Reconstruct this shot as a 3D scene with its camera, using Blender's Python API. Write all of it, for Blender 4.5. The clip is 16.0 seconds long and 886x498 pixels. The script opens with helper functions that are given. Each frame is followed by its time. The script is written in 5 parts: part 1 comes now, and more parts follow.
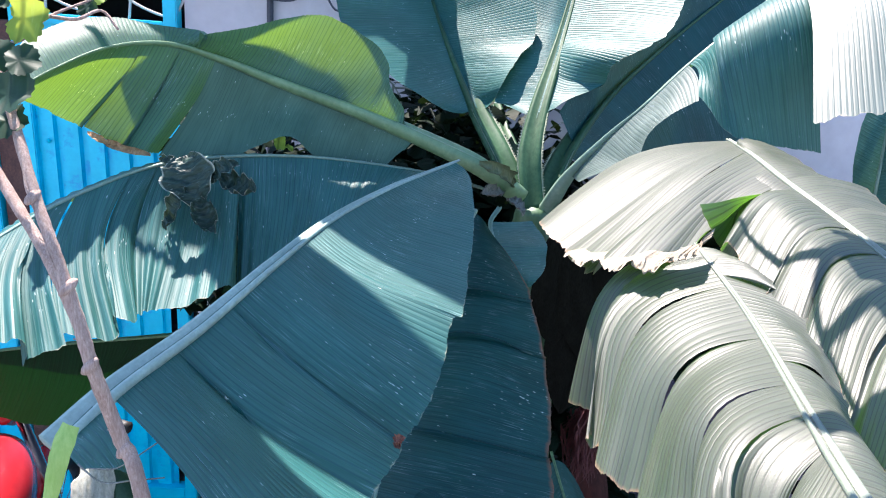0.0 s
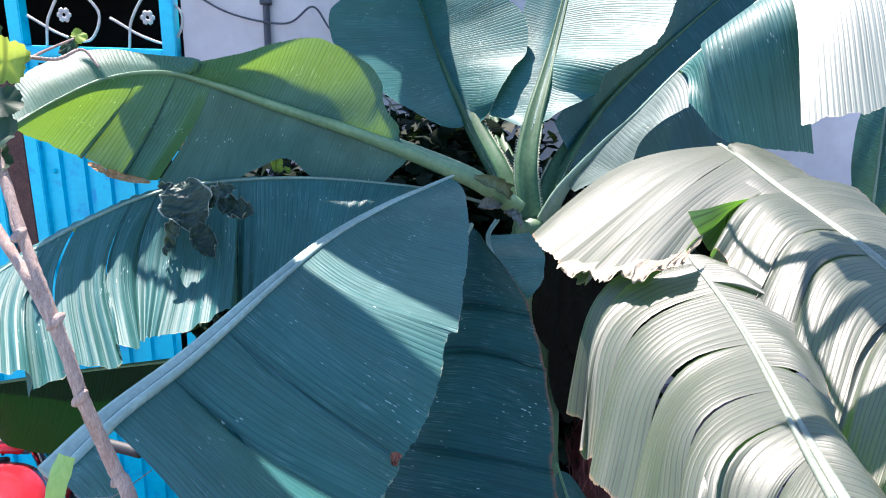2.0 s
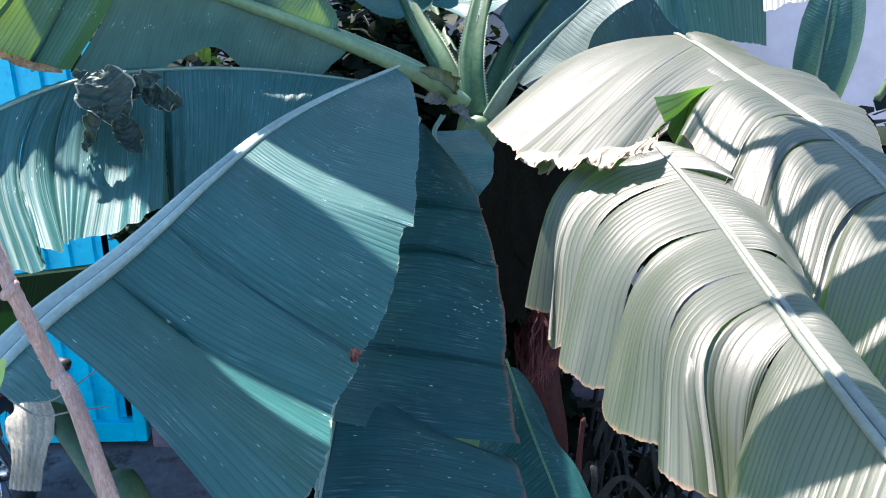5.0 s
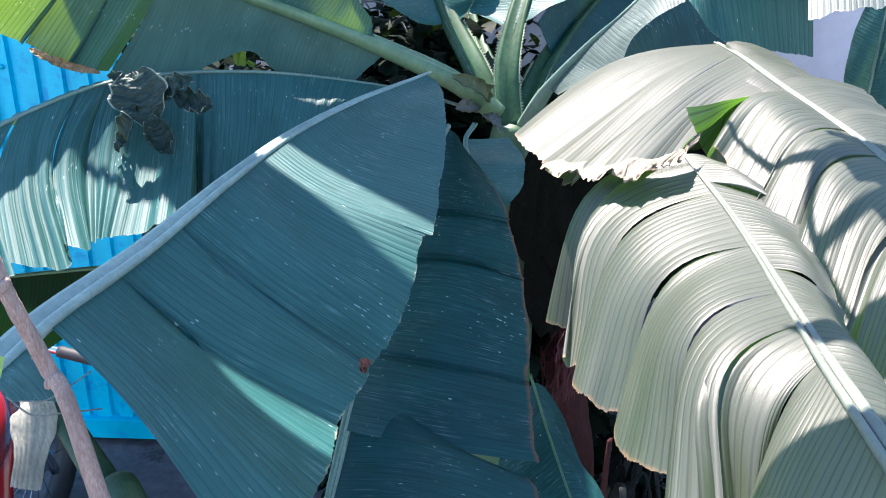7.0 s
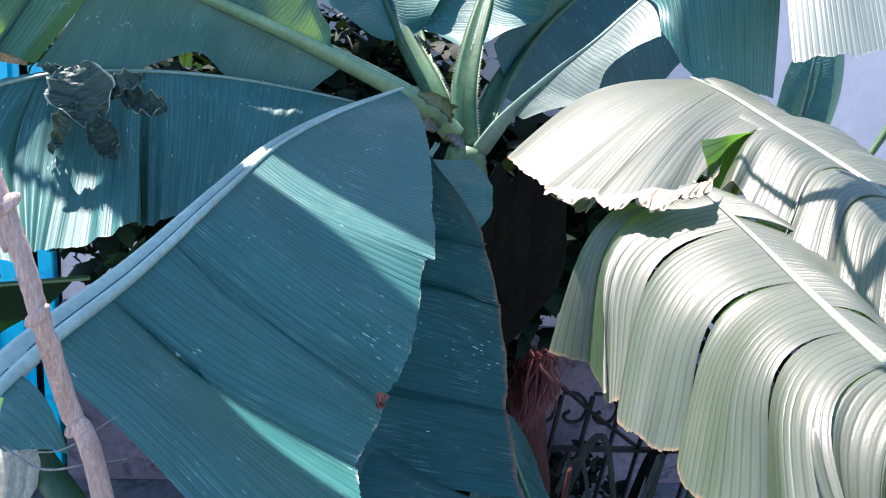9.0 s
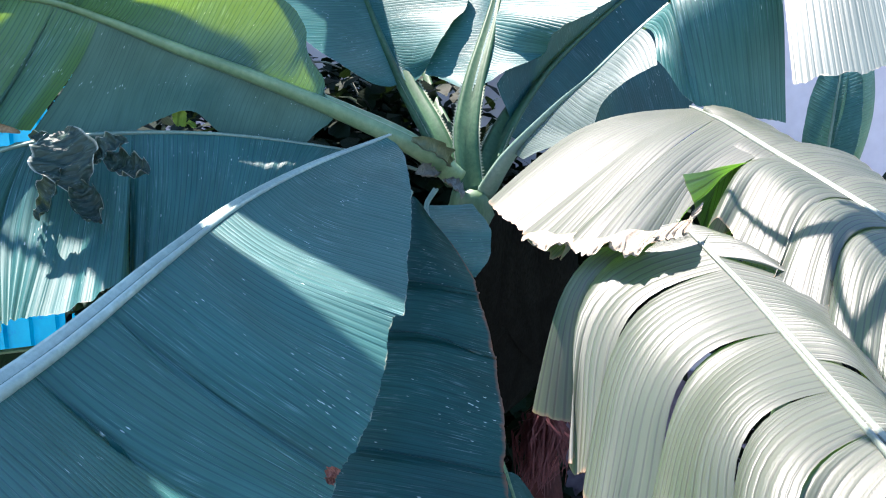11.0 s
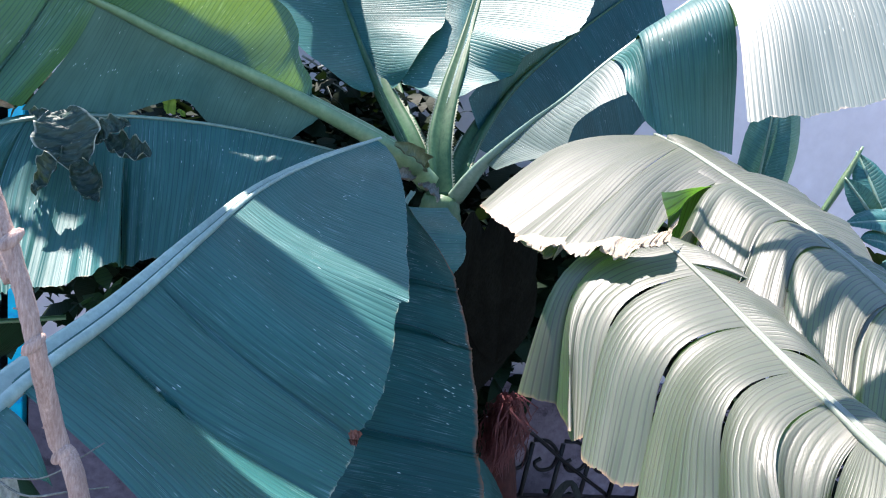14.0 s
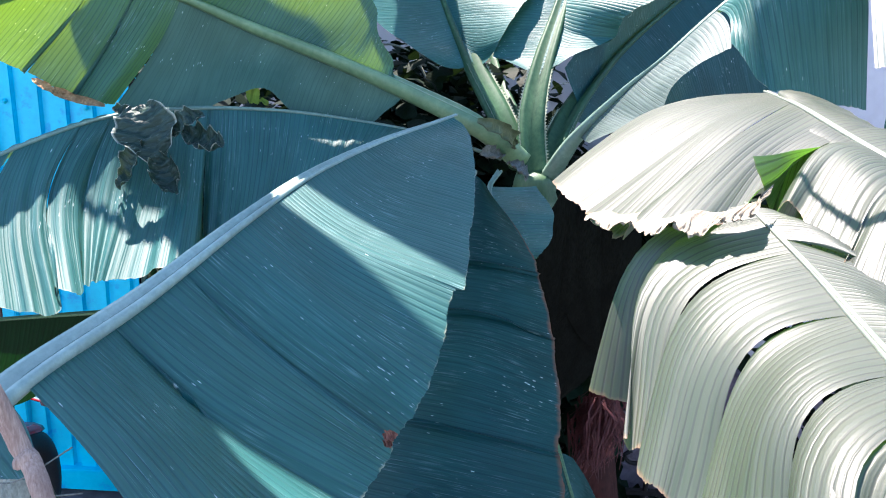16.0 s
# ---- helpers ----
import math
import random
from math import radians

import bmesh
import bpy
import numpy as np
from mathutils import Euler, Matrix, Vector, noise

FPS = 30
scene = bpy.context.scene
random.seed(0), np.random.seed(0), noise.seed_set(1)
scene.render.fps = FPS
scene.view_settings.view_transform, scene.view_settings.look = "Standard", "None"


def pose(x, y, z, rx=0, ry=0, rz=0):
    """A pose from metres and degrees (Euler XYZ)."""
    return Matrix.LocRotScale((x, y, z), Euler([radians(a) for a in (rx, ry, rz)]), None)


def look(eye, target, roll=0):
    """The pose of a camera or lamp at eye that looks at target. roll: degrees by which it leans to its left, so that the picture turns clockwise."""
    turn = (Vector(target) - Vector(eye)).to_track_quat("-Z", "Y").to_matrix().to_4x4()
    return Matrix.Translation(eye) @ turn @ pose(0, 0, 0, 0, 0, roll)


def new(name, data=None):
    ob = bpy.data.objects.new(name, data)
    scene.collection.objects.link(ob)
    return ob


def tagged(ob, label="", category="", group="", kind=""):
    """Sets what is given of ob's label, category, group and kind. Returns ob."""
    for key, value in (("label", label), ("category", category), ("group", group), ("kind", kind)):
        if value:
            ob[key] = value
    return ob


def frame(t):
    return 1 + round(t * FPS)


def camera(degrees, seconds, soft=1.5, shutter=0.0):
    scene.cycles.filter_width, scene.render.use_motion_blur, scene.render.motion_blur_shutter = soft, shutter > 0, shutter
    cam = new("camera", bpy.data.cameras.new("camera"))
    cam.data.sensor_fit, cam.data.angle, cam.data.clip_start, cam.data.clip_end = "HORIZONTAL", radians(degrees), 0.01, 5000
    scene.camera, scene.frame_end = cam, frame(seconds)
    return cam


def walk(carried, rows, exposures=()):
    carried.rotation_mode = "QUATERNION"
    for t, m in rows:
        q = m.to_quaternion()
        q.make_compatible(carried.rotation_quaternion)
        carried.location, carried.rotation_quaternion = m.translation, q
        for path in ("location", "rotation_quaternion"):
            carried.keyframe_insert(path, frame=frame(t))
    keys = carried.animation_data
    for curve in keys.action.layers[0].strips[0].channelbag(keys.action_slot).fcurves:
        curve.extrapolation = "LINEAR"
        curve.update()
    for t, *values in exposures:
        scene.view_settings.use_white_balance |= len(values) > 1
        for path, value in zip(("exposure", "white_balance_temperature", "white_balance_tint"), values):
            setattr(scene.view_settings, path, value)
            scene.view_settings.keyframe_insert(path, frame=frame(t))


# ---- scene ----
cam = camera(62.0, 16.0, soft=1.1)
PATH = [
    (0, (-0.024, 0.002, 2.294), (0.036, 1.894, 1.648), 4.4),
    (0.5, (-0.024, 0.001, 2.296), (-0.121, 1.878, 1.612), -0.0),
    (1, (-0.012, 0.005, 2.295), (-0.065, 1.880, 1.600), 0.6),
    (1.5, (0.000, 0.000, 2.300), (0.000, 1.882, 1.624), 0.7),
    (2, (0.004, -0.004, 2.305), (0.030, 1.898, 1.687), 1.8),
    (2.5, (-0.002, -0.005, 2.301), (0.073, 1.889, 1.663), 4.0),
    (3, (-0.038, -0.014, 2.298), (0.091, 1.871, 1.642), 4.7),
    (3.5, (-0.086, -0.014, 2.273), (0.203, 1.820, 1.528), 3.5),
    (4, (-0.110, 0.020, 2.263), (0.308, 1.805, 1.464), 5.0),
    (4.2, (-0.098, 0.026, 2.263), (0.258, 1.811, 1.433), 4.4),
    (6.3, (0.012, 0.058, 2.244), (0.181, 1.873, 1.422), 3.4),
    (6.5, (0.011, 0.062, 2.243), (0.159, 1.876, 1.414), 3.4),
    (7, (0.001, 0.058, 2.250), (0.113, 1.882, 1.435), 3.9),
    (7.5, (-0.022, 0.084, 2.228), (0.121, 1.902, 1.409), 4.1),
    (8, (-0.114, 0.126, 2.218), (0.246, 1.926, 1.425), 6.4),
    (8.5, (-0.148, 0.122, 2.219), (0.275, 1.936, 1.492), 8.3),
    (9, (-0.154, 0.126, 2.218), (0.279, 1.937, 1.487), 9.4),
    (9.5, (-0.166, 0.146, 2.209), (0.289, 1.970, 1.526), 10.1),
    (10, (-0.115, 0.157, 2.224), (0.230, 2.027, 1.603), 7.7),
    (10.2, (-0.071, 0.165, 2.226), (0.251, 2.032, 1.587), 6.3),
    (12.3, (-0.026, 0.176, 2.217), (0.225, 2.050, 1.565), 5.1),
    (12.5, (-0.048, 0.179, 2.214), (0.377, 2.023, 1.566), 7.7),
    (13, (-0.133, 0.141, 2.219), (0.432, 1.963, 1.619), 9.4),
    (13.5, (-0.170, 0.107, 2.216), (0.345, 1.937, 1.595), 10.4),
    (14, (-0.162, 0.088, 2.226), (0.327, 1.932, 1.629), 10.7),
    (14.5, (-0.134, 0.098, 2.232), (0.245, 1.979, 1.667), 8.2),
    (15, (-0.084, 0.136, 2.223), (0.142, 2.021, 1.593), 7.5),
    (15.5, (-0.037, 0.149, 2.222), (0.020, 2.033, 1.555), 2.4),
    (16, (-0.038, 0.154, 2.213), (0.074, 2.028, 1.523), 5.5),
]
walk(cam, [(t, look(eye, target, roll)) for t, eye, target, roll in PATH], exposures=[(0, 2.25, 6050, 10), (2.5, 2.25, 6050, 10), (4, 2.3, 6050, 10), (7, 2.25, 6050, 10), (8.5, 2.35, 6050, 10), (10, 2.4, 6050, 10), (12.5, 2.25, 6050, 10), (13, 2.1, 6050, 10), (14, 2.2, 6050, 10), (16, 2.42, 6050, 10)])

# ---- world, sun ----
SUN_WAY = Vector((-0.22, 0.41, 0.885)).normalized()   # from the place towards the sun
SUN_EL = math.asin(SUN_WAY.z)
world = bpy.data.worlds.new("world")
scene.world = world
world.use_nodes = True
wn = world.node_tree.nodes
sky = wn.new("ShaderNodeTexSky")
sky.sky_type, sky.sun_disc = "NISHITA", False
sky.air_density, sky.dust_density, sky.ozone_density = 1.0, 0.3, 2.2
sky.sun_elevation, sky.sun_rotation = SUN_EL, math.atan2(SUN_WAY.x, SUN_WAY.y)
world.node_tree.links.new(sky.outputs[0], wn["Background"].inputs[0])
wn["Background"].inputs[1].default_value = 0.103
sun = new("sun", bpy.data.lights.new("sun", "SUN"))
sun.data.energy, sun.data.angle, sun.data.color = 4.5, radians(0.53), (1.0, 0.85, 0.74)
sun.matrix_world = look(SUN_WAY * 20, (0, 0, 0))

# ---- materials ----


def material(name):
    m = bpy.data.materials.new(name)
    m.use_nodes = True
    t = m.node_tree
    return m, t, t.nodes["Principled BSDF"], t.nodes["Material Output"]


def node(t, kind, **sockets):
    n = t.nodes.new(kind)
    for key, value in sockets.items():
        n.inputs[key].default_value = value
    return n


def scaled(t, source, factors):
    m = t.nodes.new("ShaderNodeMapping")
    m.inputs["Scale"].default_value = factors
    t.links.new(source, m.inputs["Vector"])
    return m.outputs[0]


def ramp(t, fac, stops):
    r = t.nodes.new("ShaderNodeValToRGB")
    e = r.color_ramp.elements
    while len(e) < len(stops):
        e.new(0.5)
    for el, (p, c) in zip(e, stops):
        el.position, el.color = p, (*c, 1) if len(c) == 3 else c
    t.links.new(fac, r.inputs[0])
    return r.outputs[0]


def blend(t, fac, a, b, kind="MIX"):
    m = t.nodes.new("ShaderNodeMix")
    m.data_type, m.blend_type = "RGBA", kind
    for value, slot in ((fac, 0), (a, 6), (b, 7)):
        if isinstance(value, (int, float)):
            m.inputs[slot].default_value = value
        elif isinstance(value, tuple):
            m.inputs[slot].default_value = (*value, 1)
        else:
            t.links.new(value, m.inputs[slot])
    return m.outputs[2]


def noise_of(t, vector, scale, detail=4.0, rough=0.55):
    n = node(t, "ShaderNodeTexNoise", Scale=scale, Detail=detail, Roughness=rough)
    if vector is not None:
        t.links.new(vector, n.inputs["Vector"])
    return n.outputs["Fac"]


def bump(t, height, shader, strength, distance, before=None):
    b = node(t, "ShaderNodeBump", Strength=strength, Distance=distance)
    t.links.new(height, b.inputs["Height"])
    if before is not None:
        t.links.new(before, b.inputs["Normal"])
    t.links.new(b.outputs[0], shader.inputs["Normal"])
    return b.outputs[0]


def leaf_material(name, dark, light, through_colour, through_part, gloss, margin=(0.16, 0.09, 0.03), spec=0.5, coat=0.1, streaks=0.6, relief=0.00028, rim=0.012, dashes=1.0, lines=0.03):
    """Banana lamina: u runs along the midrib in metres, v from the midrib (0) to the edge (1)."""
    m, t, p, out = material(name)
    uv = t.nodes.new("ShaderNodeUVMap").outputs[0]
    obj = t.nodes.new("ShaderNodeTexCoord").outputs["Object"]
    veins = noise_of(t, scaled(t, uv, (260, 2.0, 1)), 1.0, 3.0, 0.6)
    patches = noise_of(t, obj, 5.0, 4.0)
    colour = ramp(t, veins, [(0.36, dark), (0.62, light)])
    colour = blend(t, patches, colour, tuple(c * 0.8 for c in dark))
    broad = ramp(t, noise_of(t, scaled(t, uv, (14, 1.5, 1)), 1.0, 2.0), [(0.35, (0.8, 0.85, 0.8)), (0.65, (1.12, 1.1, 1.05))])
    colour = blend(t, 1.0, colour, broad, "MULTIPLY")
    # side veins: thin creases about 8 mm apart, stronger in some places
    crease = node(t, "ShaderNodeTexWave", Scale=39.0, Distortion=0.0)
    crease.wave_type, crease.bands_direction = "BANDS", "X"
    t.links.new(scaled(t, uv, (1, 0.004, 1)), crease.inputs["Vector"])
    line = ramp(t, crease.outputs["Fac"], [(0.0, (1, 1, 1)), (0.22, (0, 0, 0))])
    shown = ramp(t, noise_of(t, scaled(t, uv, (11, 1.2, 1)), 1.0, 3.0), [(0.40, (lines, lines, lines)), (0.66, (0.42 + lines / 2, 0.42 + lines / 2, 0.42 + lines / 2))])
    colour = blend(t, blend(t, 1.0, line, shown, "MULTIPLY"), colour, tuple(c * 0.45 for c in dark))
    lip = ramp(t, crease.outputs["Fac"], [(0.24, (0, 0, 0)), (0.36, (0.18, 0.18, 0.18)), (0.5, (0, 0, 0))])
    colour = blend(t, blend(t, 1.0, lip, shown, "MULTIPLY"), colour, tuple(0.10 + 1.2 * c for c in light))
    # pale dashes of worn wax that lie along the veins
    dash = node(t, "ShaderNodeTexVoronoi", Scale=1.0, Randomness=1.0)
    dash.feature = "F1"
    t.links.new(scaled(t, uv, (210, 13, 1)), dash.inputs["Vector"])
    spots = ramp(t, dash.outputs["Distance"], [(0.07, (1, 1, 1)), (0.16, (0, 0, 0))])
    where = ramp(t, noise_of(t, scaled(t, uv, (9, 5, 1)), 1.0, 3.0), [(0.54, (0, 0, 0)), (0.60, (1, 1, 1))])
    spots = blend(t, 1.0, spots, where, "MULTIPLY")
    spots = blend(t, 1.0, spots, (dashes, dashes, dashes), "MULTIPLY")
    colour = blend(t, spots, colour, (0.50, 0.58, 0.54))
    # fine pale streaks between the veins
    streak = ramp(t, noise_of(t, scaled(t, uv, (620, 4.5, 1)), 1.0, 2.0), [(0.56, (0, 0, 0)), (0.70, (streaks, streaks, streaks))])
    gathered = ramp(t, noise_of(t, scaled(t, uv, (16, 3.2, 1)), 1.0, 3.0), [(0.46, (0.12, 0.12, 0.12)), (0.66, (1, 1, 1))])
    colour = blend(t, blend(t, 1.0, streak, gathered, "MULTIPLY"), colour, tuple(0.16 + 1.3 * c for c in light))
    # dry margin
    sep = t.nodes.new("ShaderNodeSeparateXYZ")
    t.links.new(uv, sep.inputs[0])
    rag = node(t, "ShaderNodeMath")
    rag.operation = "MULTIPLY_ADD"
    t.links.new(noise_of(t, scaled(t, uv, (45, 1, 1)), 1.0, 4.0), rag.inputs[0])
    rag.inputs[1].default_value = 0.06
    t.links.new(sep.outputs[1], rag.inputs[2])
    low = node(t, "ShaderNodeMath")
    low.operation = "SUBTRACT"
    low.inputs[1].default_value = 0.05
    t.links.new(rag.outputs[0], low.inputs[0])
    edge = ramp(t, low.outputs[0], [(0.99 - rim, (0, 0, 0)), (0.99, (1, 1, 1))])
    colour = blend(t, edge, colour, margin)
    t.links.new(colour, p.inputs["Base Color"])
    p.inputs["Roughness"].default_value = gloss
    p.inputs["Specular IOR Level"].default_value = spec
    p.inputs["Coat Weight"].default_value = coat
    p.inputs["Coat Roughness"].default_value = 0.42
    fine = node(t, "ShaderNodeTexWave", Scale=88.0, Distortion=2.2, Detail=2.0)
    fine.wave_type, fine.bands_direction = "BANDS", "X"
    t.links.new(uv, fine.inputs["Vector"])
    first = bump(t, fine.outputs["Fac"], p, 0.16, 0.0005)
    second = bump(t, ramp(t, crease.outputs["Fac"], [(0.0, (0, 0, 0)), (0.3, (0.8, 0.8, 0.8)), (1.0, (1, 1, 1))]), p, 0.75, relief, first)
    bump(t, veins, p, 0.3, relief * 2.5, second)
    tr = t.nodes.new("ShaderNodeBsdfTranslucent")
    glow = blend(t, veins, through_colour, tuple(c * 0.62 for c in through_colour))
    t.links.new(blend(t, line, glow, tuple(c * 0.4 for c in through_colour)), tr.inputs[0])
    mix = node(t, "ShaderNodeMixShader", Fac=through_part)
    t.links.new(p.outputs[0], mix.inputs[1])
    t.links.new(tr.outputs[0], mix.inputs[2])
    t.links.new(mix.outputs[0], out.inputs[0])
    return m


def surface(name, dark, light, scale=8.0, rough=0.6, metal=0.0, relief=0.3, depth=0.003, stretch=(1, 1, 1), spec=0.5, stain=None):
    """A plain worn surface: two scales of colour variation and fine relief."""
    m, t, p, _ = material(name)
    obj = t.nodes.new("ShaderNodeTexCoord").outputs["Object"]
    v = scaled(t, obj, stretch)
    fine = noise_of(t, v, scale * 6, 5.0, 0.65)
    broad = noise_of(t, v, scale * 0.7, 3.0)
    colour = ramp(t, fine, [(0.3, dark), (0.7, light)])
    colour = blend(t, ramp(t, broad, [(0.35, (0, 0, 0)), (0.7, (0.6, 0.6, 0.6))]), colour, tuple(c * 0.7 for c in dark))
    if stain:
        mask = ramp(t, noise_of(t, v, scale * 1.6, 6.0, 0.7), [(0.56, (0, 0, 0)), (0.66, (1, 1, 1))])
        colour = blend(t, mask, colour, stain)
    t.links.new(colour, p.inputs["Base Color"])
    p.inputs["Roughness"].default_value, p.inputs["Metallic"].default_value = rough, metal
    p.inputs["Specular IOR Level"].default_value = spec
    bump(t, fine, p, relief, depth)
    return m


LEAF = leaf_material("banana_leaf", (0.009, 0.080, 0.086), (0.044, 0.142, 0.142), (0.26, 0.55, 0.06), 0.09, 0.52, (0.42, 0.38, 0.26), spec=0.36, coat=0.0, relief=0.0005, lines=0.10)
# Darker copies of the leaf for leaves in shade: shade put into base colour
SHADED_LEAF = leaf_material("shaded_banana_leaf", (0.003, 0.044, 0.050), (0.014, 0.076, 0.082), (0.2, 0.4, 0.06), 0.03, 0.55, spec=0.25, coat=0.0)
# the brown rim is the leaf's own
HANGING = leaf_material("shaded_hanging_leaf", (0.002, 0.040, 0.050), (0.011, 0.072, 0.084), (0.2, 0.4, 0.06), 0.03, 0.5, (0.20, 0.075, 0.045), spec=0.3, coat=0.0, rim=0.035)
WITHERED = leaf_material("shrivelled_leaf", (0.010, 0.034, 0.030), (0.050, 0.090, 0.076), (0.2, 0.3, 0.06), 0.05, 0.5, (0.42, 0.45, 0.38), 0.35, 0.0, rim=0.10, dashes=0.0, relief=0.0014)
# Paler copy of the banana leaf: sun glare put into its base colour
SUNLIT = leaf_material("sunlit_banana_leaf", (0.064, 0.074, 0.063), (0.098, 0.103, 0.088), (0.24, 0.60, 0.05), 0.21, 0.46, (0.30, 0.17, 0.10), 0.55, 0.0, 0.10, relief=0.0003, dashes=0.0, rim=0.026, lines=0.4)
BROWN = surface("brown_torn_edge", (0.12, 0.035, 0.022), (0.34, 0.13, 0.08), 40, 0.8, relief=0.5)
SCRAP = surface("torn_dry_edge", (0.20, 0.165, 0.115), (0.42, 0.36, 0.285), 40, 0.8, relief=0.5)
YOUNG = leaf_material("young_banana_leaf", (0.034, 0.100, 0.090), (0.072, 0.165, 0.142), (0.32, 0.56, 0.03), 0.21, 0.5, (0.35, 0.2, 0.05), spec=0.3, coat=0.0)
GLAUCOUS = leaf_material("waxy_leaf_underside", (0.060, 0.090, 0.092), (0.115, 0.148, 0.148), (0.26, 0.55, 0.06), 0.06, 0.5, (0.42, 0.34, 0.26), spec=0.5, coat=0.0, streaks=0.1)
# Greyer, duller version of the young leaf for its panel in shade
PANEL = leaf_material("shaded_grey_green_panel", (0.054, 0.120, 0.098), (0.088, 0.170, 0.136), (0.30, 0.5, 0.06), 0.05, 0.55, (0.34, 0.36, 0.26), spec=0.25, coat=0.0, streaks=0.1, lines=0.0)
YOUNG_RIB = surface("young_midrib", (0.11, 0.20, 0.10), (0.20, 0.30, 0.16), 14, 0.42, relief=0.15)
RIB = surface("midrib", (0.12, 0.20, 0.155), (0.21, 0.29, 0.23), 20, 0.4, relief=0.15)
WAXY_RIB = surface("waxy_midrib", (0.21, 0.29, 0.25), (0.33, 0.42, 0.37), 20, 0.42, relief=0.15)
PALE_RIB = surface("pale_midrib", (0.14, 0.17, 0.13), (0.22, 0.25, 0.20), 20, 0.5, relief=0.15)
MARGIN = surface("dry_petiole_margin", (0.14, 0.17, 0.12), (0.36, 0.38, 0.28), 40, 0.8, relief=0.5)
PETIOLE = surface("petiole", (0.018, 0.060, 0.030), (0.048, 0.108, 0.054), 14, 0.5, relief=0.15, spec=0.2)
SHEATH = surface("leaf_sheath", (0.018, 0.005, 0.005), (0.050, 0.013, 0.011), 9, 0.7, stretch=(3, 3, 0.6), spec=0.15)
FIBRE = surface("red_fibre", (0.036, 0.010, 0.012), (0.11, 0.030, 0.032), 30, 0.7, spec=0.2)
GREEN_STEM = surface("green_stem", (0.06, 0.12, 0.06), (0.11, 0.19, 0.09), 9, 0.45, stretch=(3, 3, 0.7))
SHEATH_GREEN = surface("green_brown_sheath", (0.07, 0.10, 0.05), (0.16, 0.19, 0.10), 16, 0.6, stretch=(3, 3, 0.8))
DRY = surface("dry_leaf", (0.20, 0.20, 0.165), (0.40, 0.40, 0.34), 16, 0.8, stretch=(4, 4, 0.8))
GREY_DRY = surface("grey_dry_sheath", (0.07, 0.075, 0.065), (0.24, 0.24, 0.21), 18, 0.8, stretch=(4, 4, 0.8))
YOUNG_STRAP = surface("fresh_sheath", (0.22, 0.36, 0.06), (0.34, 0.46, 0.12), 12, 0.5, stretch=(3, 3, 0.7))
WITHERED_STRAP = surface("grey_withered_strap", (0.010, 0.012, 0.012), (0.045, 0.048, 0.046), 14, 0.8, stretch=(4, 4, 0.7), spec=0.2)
# Near-black: deep shade is put into the withered colour
DARK_STRAP = surface("shaded_withered_strap", (0.002, 0.0025, 0.002), (0.010, 0.011, 0.009), 14, 0.9, stretch=(4, 4, 0.7), spec=0.06)
BARK = surface("pink_bark", (0.32, 0.20, 0.165), (0.66, 0.50, 0.43), 30, 0.75, stretch=(4, 4, 0.5), relief=0.9, depth=0.004)
STALK = surface("dark_green_stalk", (0.022, 0.06, 0.03), (0.045, 0.10, 0.05), 12, 0.45, stretch=(4, 4, 0.6))
# Dark mauve that carries the shade at the wall's foot
WALL_FOOT_SHADE = surface("shaded_wall_foot", (0.13, 0.10, 0.13), (0.24, 0.19, 0.235), 5, 0.9, relief=0.7, depth=0.006, stain=(0.06, 0.045, 0.06))
WALL = surface("lilac_plaster", (0.60, 0.53, 0.55), (0.68, 0.61, 0.63), 3, 0.9, relief=0.2)
GROUND = surface("grey_concrete", (0.10, 0.095, 0.105), (0.19, 0.18, 0.19), 4, 0.9, relief=0.6, depth=0.008, stain=(0.05, 0.045, 0.045))
BLUE = surface("blue_gate_paint", (0.006, 0.56, 0.80), (0.025, 0.66, 0.88), 6, 0.42, relief=0.15, stain=(0.01, 0.34, 0.66))
RUST = surface("rust", (0.06, 0.03, 0.03), (0.16, 0.07, 0.05), 20, 0.85)
# Near-black colour stands in for the unlit room and the slots' shade
DARK = surface("interior_shade", (0.012, 0.012, 0.018), (0.025, 0.022, 0.03), 4, 0.9)
RED = surface("red_tank_paint", (0.28, 0.010, 0.016), (0.36, 0.015, 0.022), 3, 0.18, relief=0.02)
CHROME = surface("chrome", (0.55, 0.55, 0.57), (0.7, 0.7, 0.72), 10, 0.18, 1.0, relief=0.05)
RUBBER = surface("black_rubber", (0.015, 0.015, 0.017), (0.03, 0.03, 0.032), 10, 0.6)
CABLE = surface("cable", (0.05, 0.05, 0.07), (0.09, 0.09, 0.11), 10, 0.6)
PALE_WIRE = surface("pale_wire", (0.45, 0.42, 0.42), (0.6, 0.57, 0.56), 10, 0.5)
IRON = surface("black_iron", (0.012, 0.011, 0.014), (0.03, 0.028, 0.032), 20, 0.5, 0.4)
SHRUB_DARK = leaf_material("shrub_leaf", (0.008, 0.030, 0.020), (0.020, 0.055, 0.034), (0.2, 0.4, 0.05), 0.10, 0.55, (0.02, 0.05, 0.02), spec=0.2, coat=0.0, dashes=0.0, streaks=0.1)
# Shade of the low leaf's underside put in as a very dark green
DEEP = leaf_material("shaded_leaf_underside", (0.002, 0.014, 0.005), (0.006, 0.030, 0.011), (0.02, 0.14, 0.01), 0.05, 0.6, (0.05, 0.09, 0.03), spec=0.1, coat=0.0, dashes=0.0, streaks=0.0)
